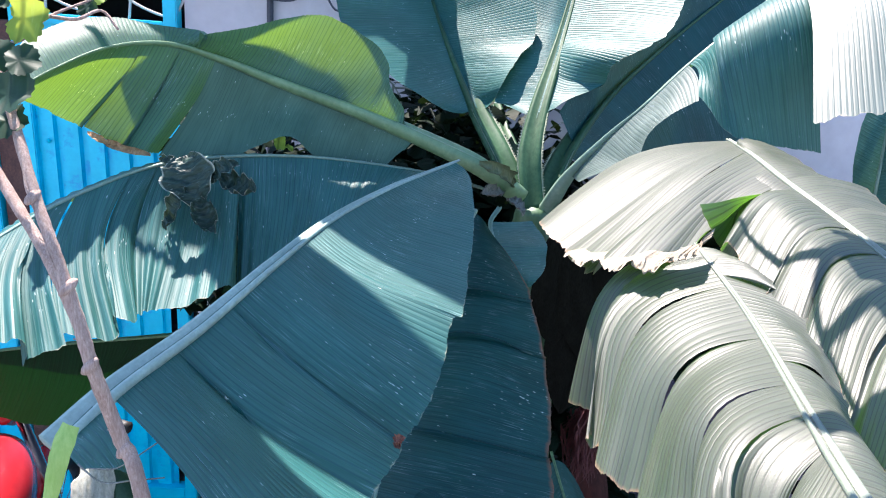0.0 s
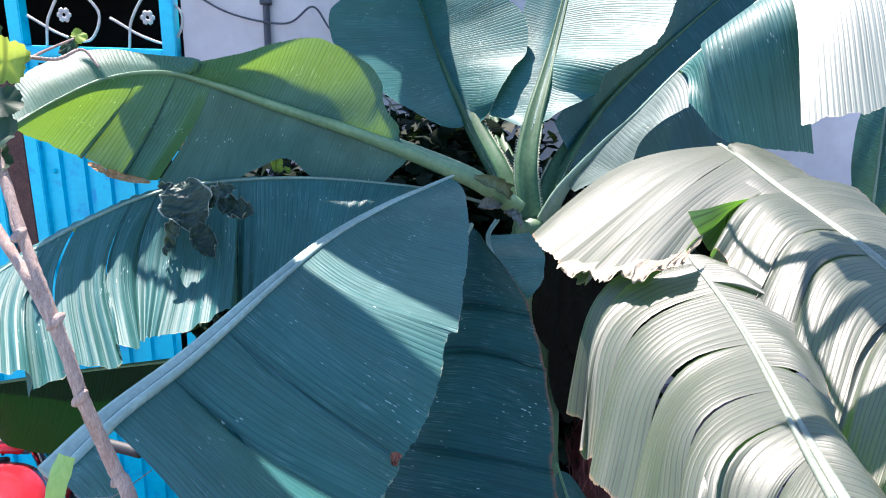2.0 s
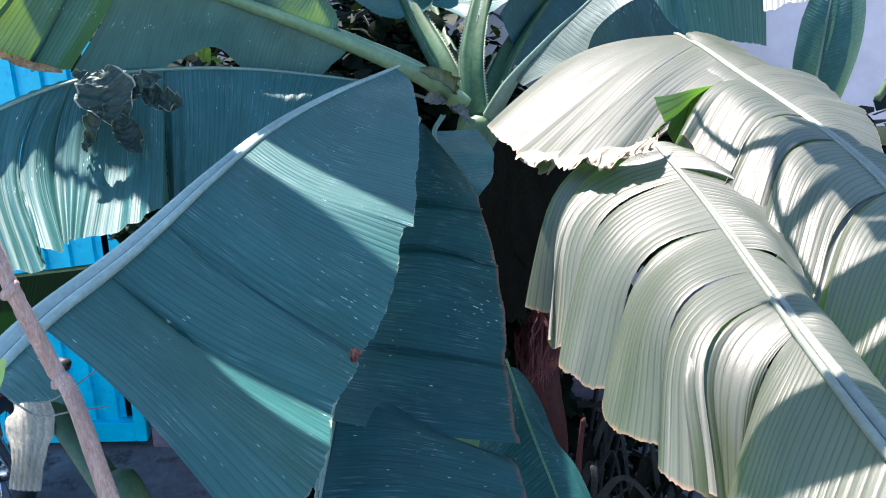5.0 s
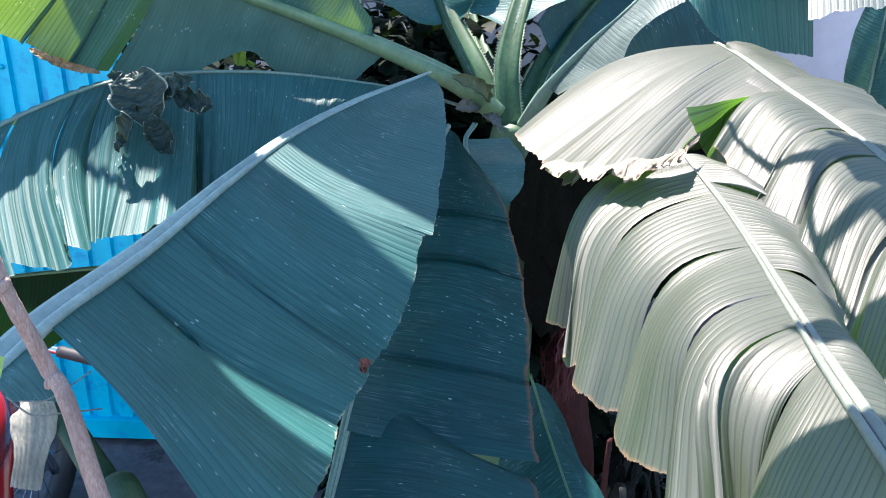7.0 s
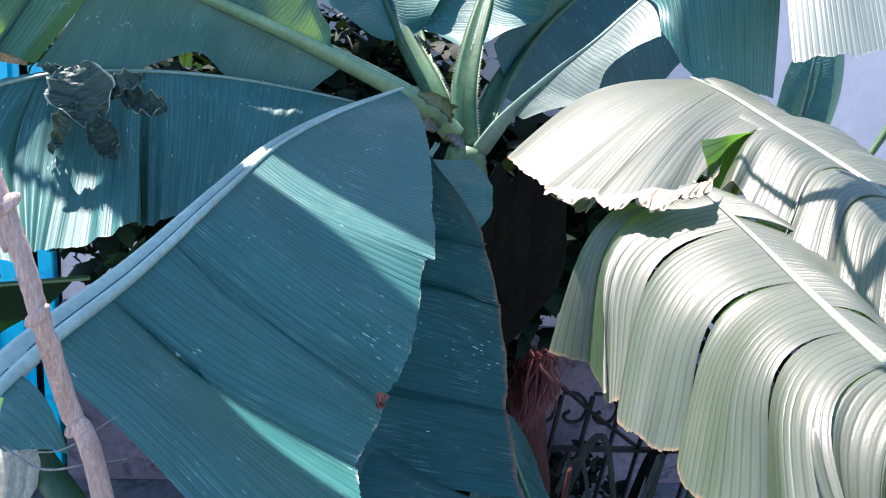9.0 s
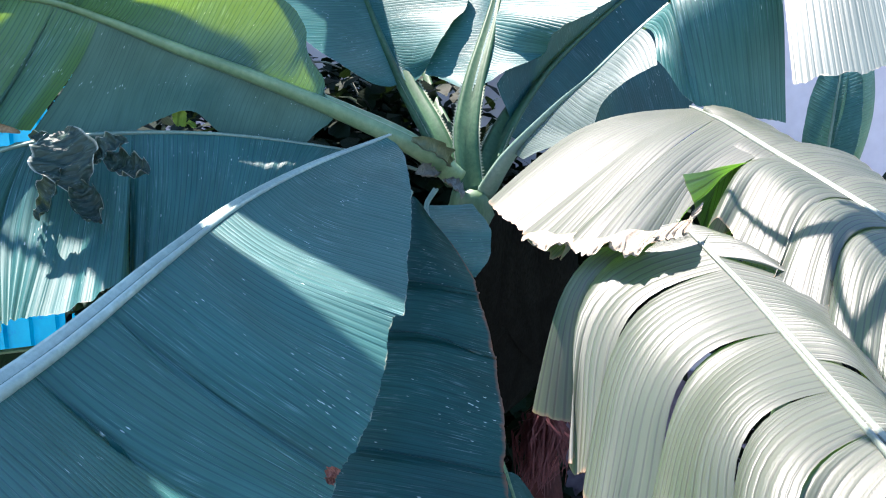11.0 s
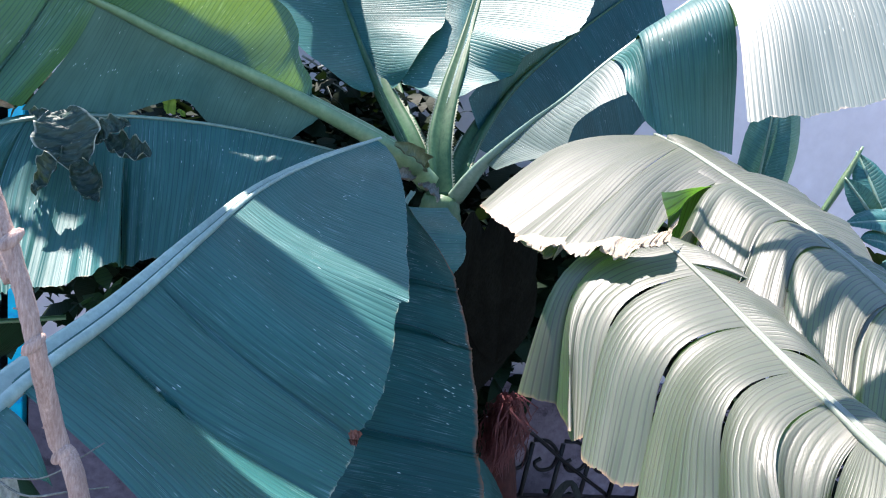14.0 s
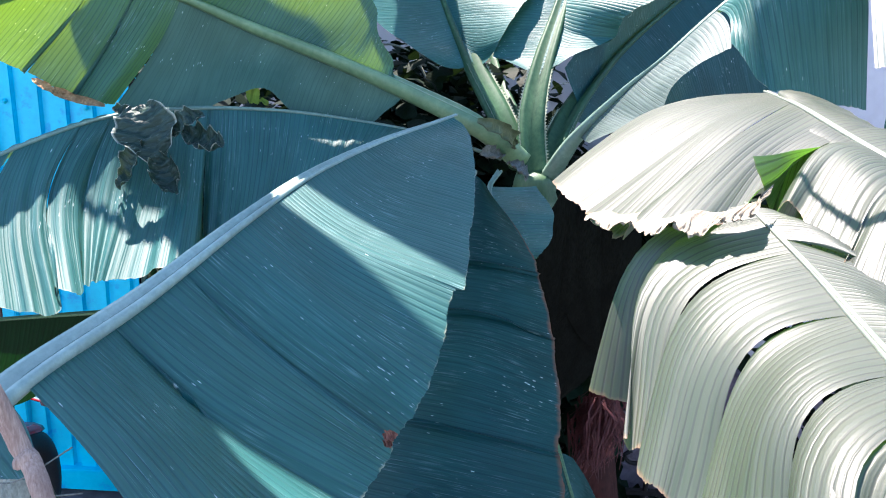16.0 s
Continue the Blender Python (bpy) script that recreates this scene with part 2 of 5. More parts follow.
# Undergrowth greens taken down to near-black, so the colour carries the deep shade
UNDERGROWTH = leaf_material("shaded_undergrowth_leaf", (0.004, 0.011, 0.006), (0.011, 0.025, 0.013), (0.05, 0.1, 0.02), 0.05, 0.6, (0.02, 0.03, 0.01), 0.1, 0.0, streaks=0.0, dashes=0.0)
SHRUB_LIGHT = leaf_material("young_shrub_leaf", (0.22, 0.32, 0.05), (0.36, 0.46, 0.09), (0.6, 0.72, 0.1), 0.45, 0.6, (0.3, 0.4, 0.08), spec=0.2, coat=0.0, dashes=0.0)
TAN = surface("tan_dry_edge", (0.20, 0.11, 0.05), (0.46, 0.30, 0.16), 40, 0.8, relief=0.5)

# ---- builders ----


def part(name, bm, mat, parent=None, label="", smooth=True, at=(0, 0, 0)):
    """Links a bmesh as one mesh object, under a thing or a part where one is given; its points are in metres of the world."""
    me = bpy.data.meshes.new(name)
    if isinstance(bm, tuple):
        verts, faces, uvs = bm
        me.from_pydata([tuple(v) for v in verts], [], faces)
        if uvs is not None:
            layer = me.uv_layers.new(name="UVMap")
            flat = np.array([uvs[i] for f in faces for i in f], dtype=np.float32).ravel()
            layer.data.foreach_set("uv", flat)
    else:
        bmesh.ops.recalc_face_normals(bm, faces=bm.faces)
        bm.to_mesh(me)
        bm.free()
    root = Vector(at)
    up = parent
    while up is not None:
        root = root + up.location
        up = up.parent
    me.transform(Matrix.Translation(-root))
    me.materials.append(mat)
    if smooth:
        me.polygons.foreach_set("use_smooth", [True] * len(me.polygons))
    ob = new(name, me)
    ob.location = at
    if parent is not None:
        ob.parent = parent
    if label:
        tagged(ob, label)
    return ob


def thing(name, at, label, category, group="", kind=""):
    ob = new(name)
    ob.location = at
    ob.empty_display_size = 0.05
    return tagged(ob, label, category, group, kind)


def spline(points, x):
    """A smooth curve through points; x runs from 0 to 1."""
    n = len(points) - 1
    x = min(max(x, 0.0), 1.0) * n
    i = min(int(x), n - 1)
    u = x - i
    b, c = np.array(points[i], float), np.array(points[i + 1], float)
    a = np.array(points[i - 1], float) if i else 2 * b - c
    d = np.array(points[i + 2], float) if i + 2 <= n else 2 * c - b
    return 0.5 * (2 * b + (c - a) * u + (2 * a - 5 * b + 4 * c - d) * u * u + (3 * b - a - 3 * c + d) * u**3)


def tube(points, radii, sides=10, steps=40, squash=1.0, groove=0.0, wobble=0.0, seed=0):
    """A bmesh swept along a smooth curve; radii are spread along it. groove: depth of a channel on its upper side."""
    rng = random.Random(seed)
    bm = bmesh.new()
    rings = []
    for k in range(steps + 1):
        x = k / steps
        p = spline(points, x)
        way = spline(points, min(1, x + 0.01)) - spline(points, max(0, x - 0.01))
        way = Vector(way).normalized()
        side = way.cross(Vector((0, 0, 1)))
        side = side.normalized() if side.length > 0.05 else Vector((1, 0, 0))
        up = side.cross(way)
        r = float(np.interp(x, np.linspace(0, 1, len(radii)), radii)) * (1 + wobble * rng.uniform(-1, 1))
        ring = []
        for j in range(sides):
            a = 2 * math.pi * j / sides
            h = math.sin(a) * squash
            if groove and h > 0:
                h = h * (1 - groove * 1.5 * max(0.0, 1 - abs(math.cos(a)) * 1.25))
            ring.append(bm.verts.new(Vector(p) + side * (r * math.cos(a)) + up * (r * h)))
        rings.append(ring)
    for one, two in zip(rings, rings[1:]):
        for j in range(sides):
            bm.faces.new((one[j], one[(j + 1) % sides], two[(j + 1) % sides], two[j]))
    bm.faces.new(rings[0][::-1])
    bm.faces.new(rings[-1])
    return bm


def box(bm, x0, x1, y0, y1, z0, z1, bevel=0.0):
    made = bmesh.ops.create_cube(bm, size=1.0)["verts"]
    for v in made:
        v.co = Vector(((x0 + x1) / 2 + v.co.x * (x1 - x0), (y0 + y1) / 2 + v.co.y * (y1 - y0), (z0 + z1) / 2 + v.co.z * (z1 - z0)))
    if bevel:
        edges = list({e for v in made for e in v.link_edges})
        bmesh.ops.bevel(bm, geom=edges, offset=bevel, segments=2, affect="EDGES")
    return bm


def boxed(*size, bevel=0.0):
    return box(bmesh.new(), *size, bevel=bevel)


def heading(azimuth, rise):
    a, e = np.radians(azimuth), np.radians(rise)
    return np.stack([np.cos(e) * np.cos(a), np.cos(e) * np.sin(a), np.sin(e)], -1)


VEIN = math.pi / 390   # the side veins' spacing, which the leaf material shares


def lamina(rib, blades, seed=1, pleat=0.0008, wave=0.004, across=16, ragged=0.012, lap=0.005, split=(), camber=0.0, reach=1.3, ripple=0.0):
    """A banana lamina. rib: the midrib's curve. Each blade is a list of strips between tears; a strip's keys are
    (place on the midrib, vein length, azimuth and rise of the vein at the midrib, azimuth and rise at the edge).
    lap: how deep a strip slips under the one before it; split: strips that stand clear of the one before; camber: how far a strip bulges."""
    rng = np.random.RandomState(seed)
    verts, faces, uvs = [], [], []
    length = sum(np.linalg.norm(spline(rib, (k + 1) / 60) - spline(rib, k / 60)) for k in range(60))
    for blade in blades:
        for n, strip in enumerate(blade):
            keys = np.array(strip, float)
            under = lap > 0 and n > 0 and n not in split
            if under:
                before = np.array(blade[n - 1][-1], float)
                for a in (2, 4):
                    before[a] += 360 * round((keys[0, a] - before[a]) / 360)
                keys = np.vstack([keys[0] + reach * (before - keys[0]), keys])
            ends = np.array([spline(rib, k[0]) + k[1] * heading((k[2] + k[4]) / 2, (k[3] + k[5]) / 2) for k in keys])
            span = max(np.linalg.norm(np.diff(ends, axis=0), axis=1).sum(), abs(keys[-1, 0] - keys[0, 0]) * length)
            rows = int(min(max(span / 0.0026, 14), 340))
            at = np.array([spline(keys, k / (rows - 1)) for k in range(rows)])
            base = np.array([spline(rib, s) for s in at[:, 0]])
            rough = np.convolve(rng.normal(0, 1, rows + 12), np.ones(11) / 8, "valid")[:rows]
            size = at[:, 1] * (1 + 0.3 * ragged * np.convolve(rough, np.ones(9) / 9, "same"))
            torn = at[:, 1] * ragged * rough + 0.0004 * rng.normal(0, 1, rows)
            d0, d1 = heading(at[:, 2], at[:, 3]), heading(at[:, 4], at[:, 5])
            v = (np.arange(across) + 0.5) / across
            ease = np.clip(v / 0.75, 0, 1)
            ease = ease * ease * (3 - 2 * ease)
            way = d0[:, None] * (1 - ease)[None, :, None] + d1[:, None] * ease[None, :, None]
            way /= np.linalg.norm(way, axis=2, keepdims=True)
            grid = np.concatenate([np.zeros((rows, 1, 3)), np.cumsum(way * size[:, None, None] / across, axis=1)], 1) + base[:, None]
            vv = np.linspace(0, 1, across + 1)
            grid += (way[:, -1:, :] * torn[:, None, None]) * np.clip((vv - 0.8) / 0.2, 0, 1)[None, :, None] ** 2
            along = np.gradient(grid, axis=0)
            over = np.gradient(grid, axis=1)
            normal = np.cross(along, over)
            normal /= np.linalg.norm(normal, axis=2, keepdims=True) + 1e-9
            normal *= np.sign(normal[:, :, 2:3].mean() + 1e-6)
            run = np.concatenate([[0], np.cumsum(np.linalg.norm(np.diff(grid[:, across * 2 // 3], axis=0), axis=1))])
            phase = rng.uniform(0, 6)
            root = at[:, 0] * length
            stretch = root[0] + (run if root[-1] >= root[0] else -run) + 0.0011 * np.sin(run * 97 + phase) + 0.0007 * np.sin(run * 231 + 2 * phase)
            fold = 0.55 * (1.6 * np.abs(np.sin(np.pi * stretch / VEIN)) ** 0.7 - 1) * (0.7 + 0.3 * np.sin(run * 61 + phase))
            swell = np.array([[noise.noise(Vector((r * 7.0, q * 1.6, seed * 3.7))) for q in vv] for r in run])
            x = np.linspace(-1, 1, rows)
            rise = fold[:, None] * pleat * np.clip(vv / 0.12, 0, 1)[None] - camber * (x**4)[:, None] * np.clip(vv * 1.5, 0, 1)[None] + swell * wave * np.clip(vv * 2, 0, 1)[None]
            rise = rise + ripple * (np.sin(run * 225 + phase + 1.3 * np.sin(run * 31)) * (0.6 + 0.4 * np.sin(run * 47 + 2 * phase)))[:, None] * np.clip(vv * 1.4 - 0.1, 0, 1)[None]
            grid = grid + normal * rise[:, :, None]
            if under:
                sink = np.clip(1 - run / 0.02, 0, 1) ** 1.5
                grid = grid - normal * (lap * sink[:, None] * np.clip(vv * 3, 0, 1)[None])[:, :, None]
            first = len(verts)
            verts.extend(grid.reshape(-1, 3))
            uvs.extend((stretch[r], vv[q]) for r in range(rows) for q in range(across + 1))
            w = across + 1
            faces.extend((first + r * w + q, first + r * w + q + 1, first + (r + 1) * w + q + 1, first + (r + 1) * w + q)
                         for r in range(rows - 1) for q in range(across))
    return verts, faces, uvs


def petiole_margin(leaf, rib, thick, flank, low, high):
    """The thin dry wing along one edge of a leaf stalk, torn into small teeth."""
    verts, steps = [], 90
    for k in range(steps + 1):
        x = low + (high - low) * k / steps
        p = Vector(spline(rib, x))
        way = Vector(spline(rib, min(1, x + 0.01)) - spline(rib, max(0, x - 0.01))).normalized()
        side = way.cross(Vector((0, 0, 1))).normalized()
        up = side.cross(way)
        r = float(np.interp(x, np.linspace(0, 1, len(thick)), thick))
        tall = 0.0035 + 0.0045 * (k % 3 == 0) + 0.004 * noise.noise(Vector((k * 0.37, flank * 3.0, low)))
        foot = p + side * (flank * r * 0.86) + up * (r * 0.35)
        verts += [foot, foot + (side * (flank * 0.8) + up * 0.6) * max(0.0015, tall)]
    faces = [(2 * k, 2 * k + 1, 2 * k + 3, 2 * k + 2) for k in range(steps)]
    part("petiole_margin", (verts, faces, None), MARGIN, leaf, "pale dry toothed margin")


def banana_leaf(plant, rib, *blades, thick=(0.016, 0.004), mat=None, rib_mat=None, seed=1, label="", rib_label="", wings=None, **shape):
    leaf = part("leaf", lamina(rib, blades, seed, **shape), mat or LEAF, plant, label)
    bm = tube(rib, thick, 12, 70, 0.8, 0.75)
    part("midrib", bm, rib_mat or RIB, leaf, rib_label)
    for flank in (-1, 1) if wings else ():
        petiole_margin(leaf, rib, thick, flank, *wings)
    return leaf


# ---- setting ----
ground = part("ground", box(bmesh.new(), -150, 150, -150, 150, -0.3, 0.0), GROUND, None, smooth=False)
tagged(ground, "grey cracked concrete yard ground", "ground", kind="structure")
bm = bmesh.new()
box(bm, -0.93, 6.0, 2.80, 2.98, 0, 3.40)
box(bm, -8.0, -2.78, 2.80, 2.98, 0, 2.46)
wall = part("wall_north", bm, WALL, None, smooth=False)
tagged(wall, "pale lilac plastered house wall behind the plants", "wall", kind="structure")
# strip added along the wall's foot to stand in for shade there
plinth = part("trim", boxed(-0.93, 6.0, 2.772, 2.802, 0, 0.82, bevel=0.006), WALL_FOOT_SHADE, None, smooth=False)
tagged(plinth, "dark mauve strip added for the shaded foot of the house wall", "plinth", kind="structure")
# room behind the gate, its darkness put into the wall and ceiling colour
bm = bmesh.new()
box(bm, -2.78, -0.93, 5.0, 5.1, 0, 2.46)
box(bm, -2.96, -2.78, 2.985, 5.1, 0, 2.46)
box(bm, -0.93, -0.75, 2.985, 5.1, 0, 2.46)
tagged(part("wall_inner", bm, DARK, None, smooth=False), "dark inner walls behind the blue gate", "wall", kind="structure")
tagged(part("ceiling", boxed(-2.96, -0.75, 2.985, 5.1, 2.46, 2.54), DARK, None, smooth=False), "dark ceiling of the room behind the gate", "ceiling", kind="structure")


# ---- blue gate ----
def gate_leaf(x0, x1, label):
    """A framed gate leaf: corrugated sheet below, a slotted rail, and an open window with wire scrolls above."""
    g = thing("metal_gate", (x0, 2.80, 0.02), label, "gate", "gate leaves")
    y, z0, z1, top = 2.80, 0.04, 2.10, 2.44
    for xa in (x0, x1 - 0.05):
        part("stile", boxed(xa, xa + 0.05, y - 0.03, y + 0.03, z0, top, bevel=0.004), BLUE, g, smooth=False)
    for za, zb in ((z0, z0 + 0.1), (z1, z1 + 0.035), (top - 0.05, top)):
        part("rail", boxed(x0 + 0.05, x1 - 0.05, y - 0.03, y + 0.03, za, zb, bevel=0.004), BLUE, g, smooth=False)
    bm = bmesh.new()
    pitch = 0.093
    n = int((x1 - x0 - 0.1) / pitch)
    cols = []
    for k in range(n + 1):
        for off, dep in ((0.0, 0.0), (0.058, 0.0), (0.063, 0.02), (0.088, 0.02)):
            if (x := x0 + 0.05 + k * pitch + off) < x1 - 0.05:
                cols.append((x, y + dep))
    for (xa, ya), (xb, yb) in zip(cols, cols[1:]):
        bm.faces.new([bm.verts.new(p) for p in ((xa, ya, z0 + 0.1), (xb, yb, z0 + 0.1), (xb, yb, z1 - 0.08), (xa, ya, z1 - 0.08))])
    bmesh.ops.remove_doubles(bm, verts=bm.verts, dist=0.0005)
    part("sheet", bm, BLUE, g, smooth=False)
    part("slotted_rail", boxed(x0 + 0.05, x1 - 0.05, y - 0.012, y + 0.02, z1 - 0.08, z1), BLUE, g, smooth=False)
    for k in range(n):
        xs = x0 + 0.085 + k * pitch
        # thin black plate in place of a cut slot and its shade
        part("slot", boxed(xs, xs + 0.022, y - 0.0135, y - 0.0125, z1 - 0.075, z1 - 0.025), DARK, g, smooth=False)
        for zb in (0.42, 1.12, 1.66):
            if (k + int(zb * 4)) % 3 == 0:
                part("bolt", boxed(xs - 0.005, xs + 0.014, y - 0.014, y - 0.001, zb, zb + 0.018, bevel=0.005), BLUE, g)
    # wire scrolls in the window
    mid = z1 + 0.14
    for k in range(int((x1 - x0) / 0.3)):
        xa = x0 + 0.12 + 0.3 * k
        loop = [(xa, y, z1 + 0.035), (xa + 0.02, y, mid), (xa + 0.1, y, mid + 0.10), (xa + 0.2, y, mid + 0.02), (xa + 0.16, y, z1 + 0.06), (xa + 0.06, y, z1 + 0.075), (xa - 0.06, y, mid)]
        part("wire_scroll", tube(loop, (0.005,), 6, 40), PALE_WIRE, g)
        bm = bmesh.new()
        for q in range(6):
            a = q * math.pi / 3
            m = Matrix.Translation((xa + 0.08 + 0.016 * math.cos(a), y - 0.01, mid + 0.005 + 0.016 * math.sin(a))) @ Matrix.Diagonal((0.012, 0.005, 0.012, 1))
            bmesh.ops.create_icosphere(bm, subdivisions=1, radius=1.0, matrix=m)
        part("wire_flower", bm, PALE_WIRE, g)
    return g


gate_leaf(-2.76, -1.66, "bright blue painted corrugated metal gate leaf with scrolled window")
gate_leaf(-1.55, -0.95, "narrow bright blue corrugated gate leaf with slotted rail")
bm = boxed(-1.65, -1.56, 2.79, 2.83, 0.0, 2.1, bevel=0.004)
tagged(part("gate_post", bm, RUST, None, smooth=False), "rusty dark steel post between two gate leaves", "post")
pipe = thing("conduit_pipe", (-0.62, 2.79, 1.4), "thin grey conduit pipe clipped to the lilac wall", "pipe")
part("pipe", tube([(-0.62, 2.785, 0.3), (-0.62, 2.785, 1.4), (-0.62, 2.785, 2.78)], (0.012,), 10, 6), CABLE, pipe)
for zc in (1.2, 2.0, 2.3):
    part("clip", boxed(-0.64, -0.60, 2.768, 2.799, zc, zc + 0.02, bevel=0.003), CABLE, pipe)
cable = thing("hanging_cable", (-0.5, 2.75, 2.2), "thin dark cable hanging in loops on the wall", "cable")
part("wire", tube([(-0.92, 2.78, 2.36), (-0.75, 2.77, 2.27), (-0.55, 2.77, 2.24), (-0.45, 2.77, 2.30), (-0.38, 2.77, 2.22), (-0.30, 2.77, 2.26), (0.2, 2.78, 2.40)], (0.004,), 6, 60), CABLE, cable)

# ---- main banana plant ----
plant = thing("banana_plant", (0.26, 1.68, 0.0), "tall banana plant with broad torn blue-green leaves", "banana plant")
part("pseudostem", tube([(0.30, 1.78, 0.0), (0.29, 1.76, 0.6), (0.27, 1.73, 1.2), (0.245, 1.70, 1.7), (0.235, 1.69, 1.84)], (0.11, 0.10, 0.085, 0.06, 0.04), 16, 40, wobble=0.04), GREEN_STEM, plant, "green pseudostem of tight sheaths")
small_plant = thing("banana_plant", (-0.30, 0.62, 0.0), "young banana plant with one broad leaf and dry sheaths", "banana plant")
right_plant = thing("banana_plant", (0.62, 0.12, 0.0), "banana plant with pale sunlit torn leaves", "banana plant")
# young leaf that arches to the blue gate
YOUNG_LINE = [(0.199, 1.694, 1.868), (0.109, 1.664, 1.932), (-0.034, 1.683, 1.986), (-0.191, 1.701, 2.037), (-0.371, 1.714, 2.087), (-0.491, 1.691, 2.128), (-0.591, 1.628, 2.159), (-0.676, 1.54, 2.151), (-0.737, 1.442, 2.115), (-0.778, 1.354, 2.077)]
young_leaf = banana_leaf(
    plant,
    YOUNG_LINE,
    [
        [(0.567, 0.25, -141, -65, -142, -52), (0.589, 0.257, -127, -55, -135, -51), (0.636, 0.254, -143, -61, -147, -54)],
        [(0.642, 0.253, -145, -62, -148, -55), (0.711, 0.227, -174, -60, -170, -50)],
        [(0.717, 0.225, -177, -60, -172, -49), (0.789, 0.182, -201, -45, -170, -48), (0.875, 0.116, -200, -42, -185, -43), (0.981, 0.023, -206, -51, -206, -31)],
    ],
    [
        [(0.236, 0.035, 165, 36, 160, 44), (0.289, 0.059, 18, 60, 30, 73), (0.333, 0.124, 12, 46, 13, 62), (0.38, 0.168, 19, 45, -9, 57), (0.426, 0.175, 18, 62, -17, 63), (0.485, 0.141, 1, 51, -25, 64), (0.544, 0.1, -16, 42, -42, 57), (0.612, 0.052, -31, 30, -41, 52)],
        [(0.612, 0.052, -31, 30, -41, 52), (0.676, 0.05, 106, 50, 122, 40), (0.744, 0.075, 139, 46, 125, 36), (0.826, 0.09, 151, 44, 140, 34), (0.918, 0.085, 143, 44, 146, 34), (0.992, 0.045, 141, 40, 135, 30)],
    ],
    mat=YOUNG, rib_mat=YOUNG_RIB, seed=3, camber=0.003, thick=(0.036, 0.034, 0.029, 0.024, 0.017, 0.010, 0.006, 0.004, 0.003), label="yellow-green young leaf lit through from behind",
)
# its panel under the midrib: shade put in as a greyer, nearly opaque material
part("hanging_panel", lamina(YOUNG_LINE, [
    [
        [(0.236, 0.043, -132, -64, -158, -46), (0.266, 0.103, -156, -73, -139, -63), (0.307, 0.132, -186, -68, -131, -67), (0.357, 0.139, -176, -61, -114, -59), (0.395, 0.129, -178, -56, -99, -38), (0.444, 0.18, -174, -59, -100, -48), (0.497, 0.231, -159, -66, -113, -57), (0.567, 0.25, -147, -66, -143, -52)],
    ],
], seed=4, camber=0.003), PANEL, young_leaf, "grey-green panel with a wavy hem")
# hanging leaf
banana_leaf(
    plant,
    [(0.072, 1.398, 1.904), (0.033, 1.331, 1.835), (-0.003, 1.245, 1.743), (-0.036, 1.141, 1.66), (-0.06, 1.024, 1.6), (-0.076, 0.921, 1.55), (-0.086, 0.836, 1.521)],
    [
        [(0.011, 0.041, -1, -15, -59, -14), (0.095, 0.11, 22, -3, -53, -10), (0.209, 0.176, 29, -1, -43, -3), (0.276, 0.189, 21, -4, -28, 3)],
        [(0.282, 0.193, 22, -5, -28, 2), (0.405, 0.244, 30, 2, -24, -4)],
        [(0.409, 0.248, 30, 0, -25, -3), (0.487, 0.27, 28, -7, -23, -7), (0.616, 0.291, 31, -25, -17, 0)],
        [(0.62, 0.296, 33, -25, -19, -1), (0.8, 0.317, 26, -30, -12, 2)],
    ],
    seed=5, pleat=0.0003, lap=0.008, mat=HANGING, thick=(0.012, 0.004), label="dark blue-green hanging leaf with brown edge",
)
# leaf hanging under it, shade put into its dark colour
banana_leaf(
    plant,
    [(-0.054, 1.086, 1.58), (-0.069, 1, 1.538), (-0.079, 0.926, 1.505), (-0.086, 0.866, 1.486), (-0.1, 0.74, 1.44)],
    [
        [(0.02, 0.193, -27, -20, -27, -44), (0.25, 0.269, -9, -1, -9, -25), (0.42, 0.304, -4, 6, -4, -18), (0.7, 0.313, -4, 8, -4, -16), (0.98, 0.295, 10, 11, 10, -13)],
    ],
    seed=6, pleat=0.0003, mat=HANGING, thick=(0.010, 0.004), label="leaf hanging under another, darkened for shade",
)
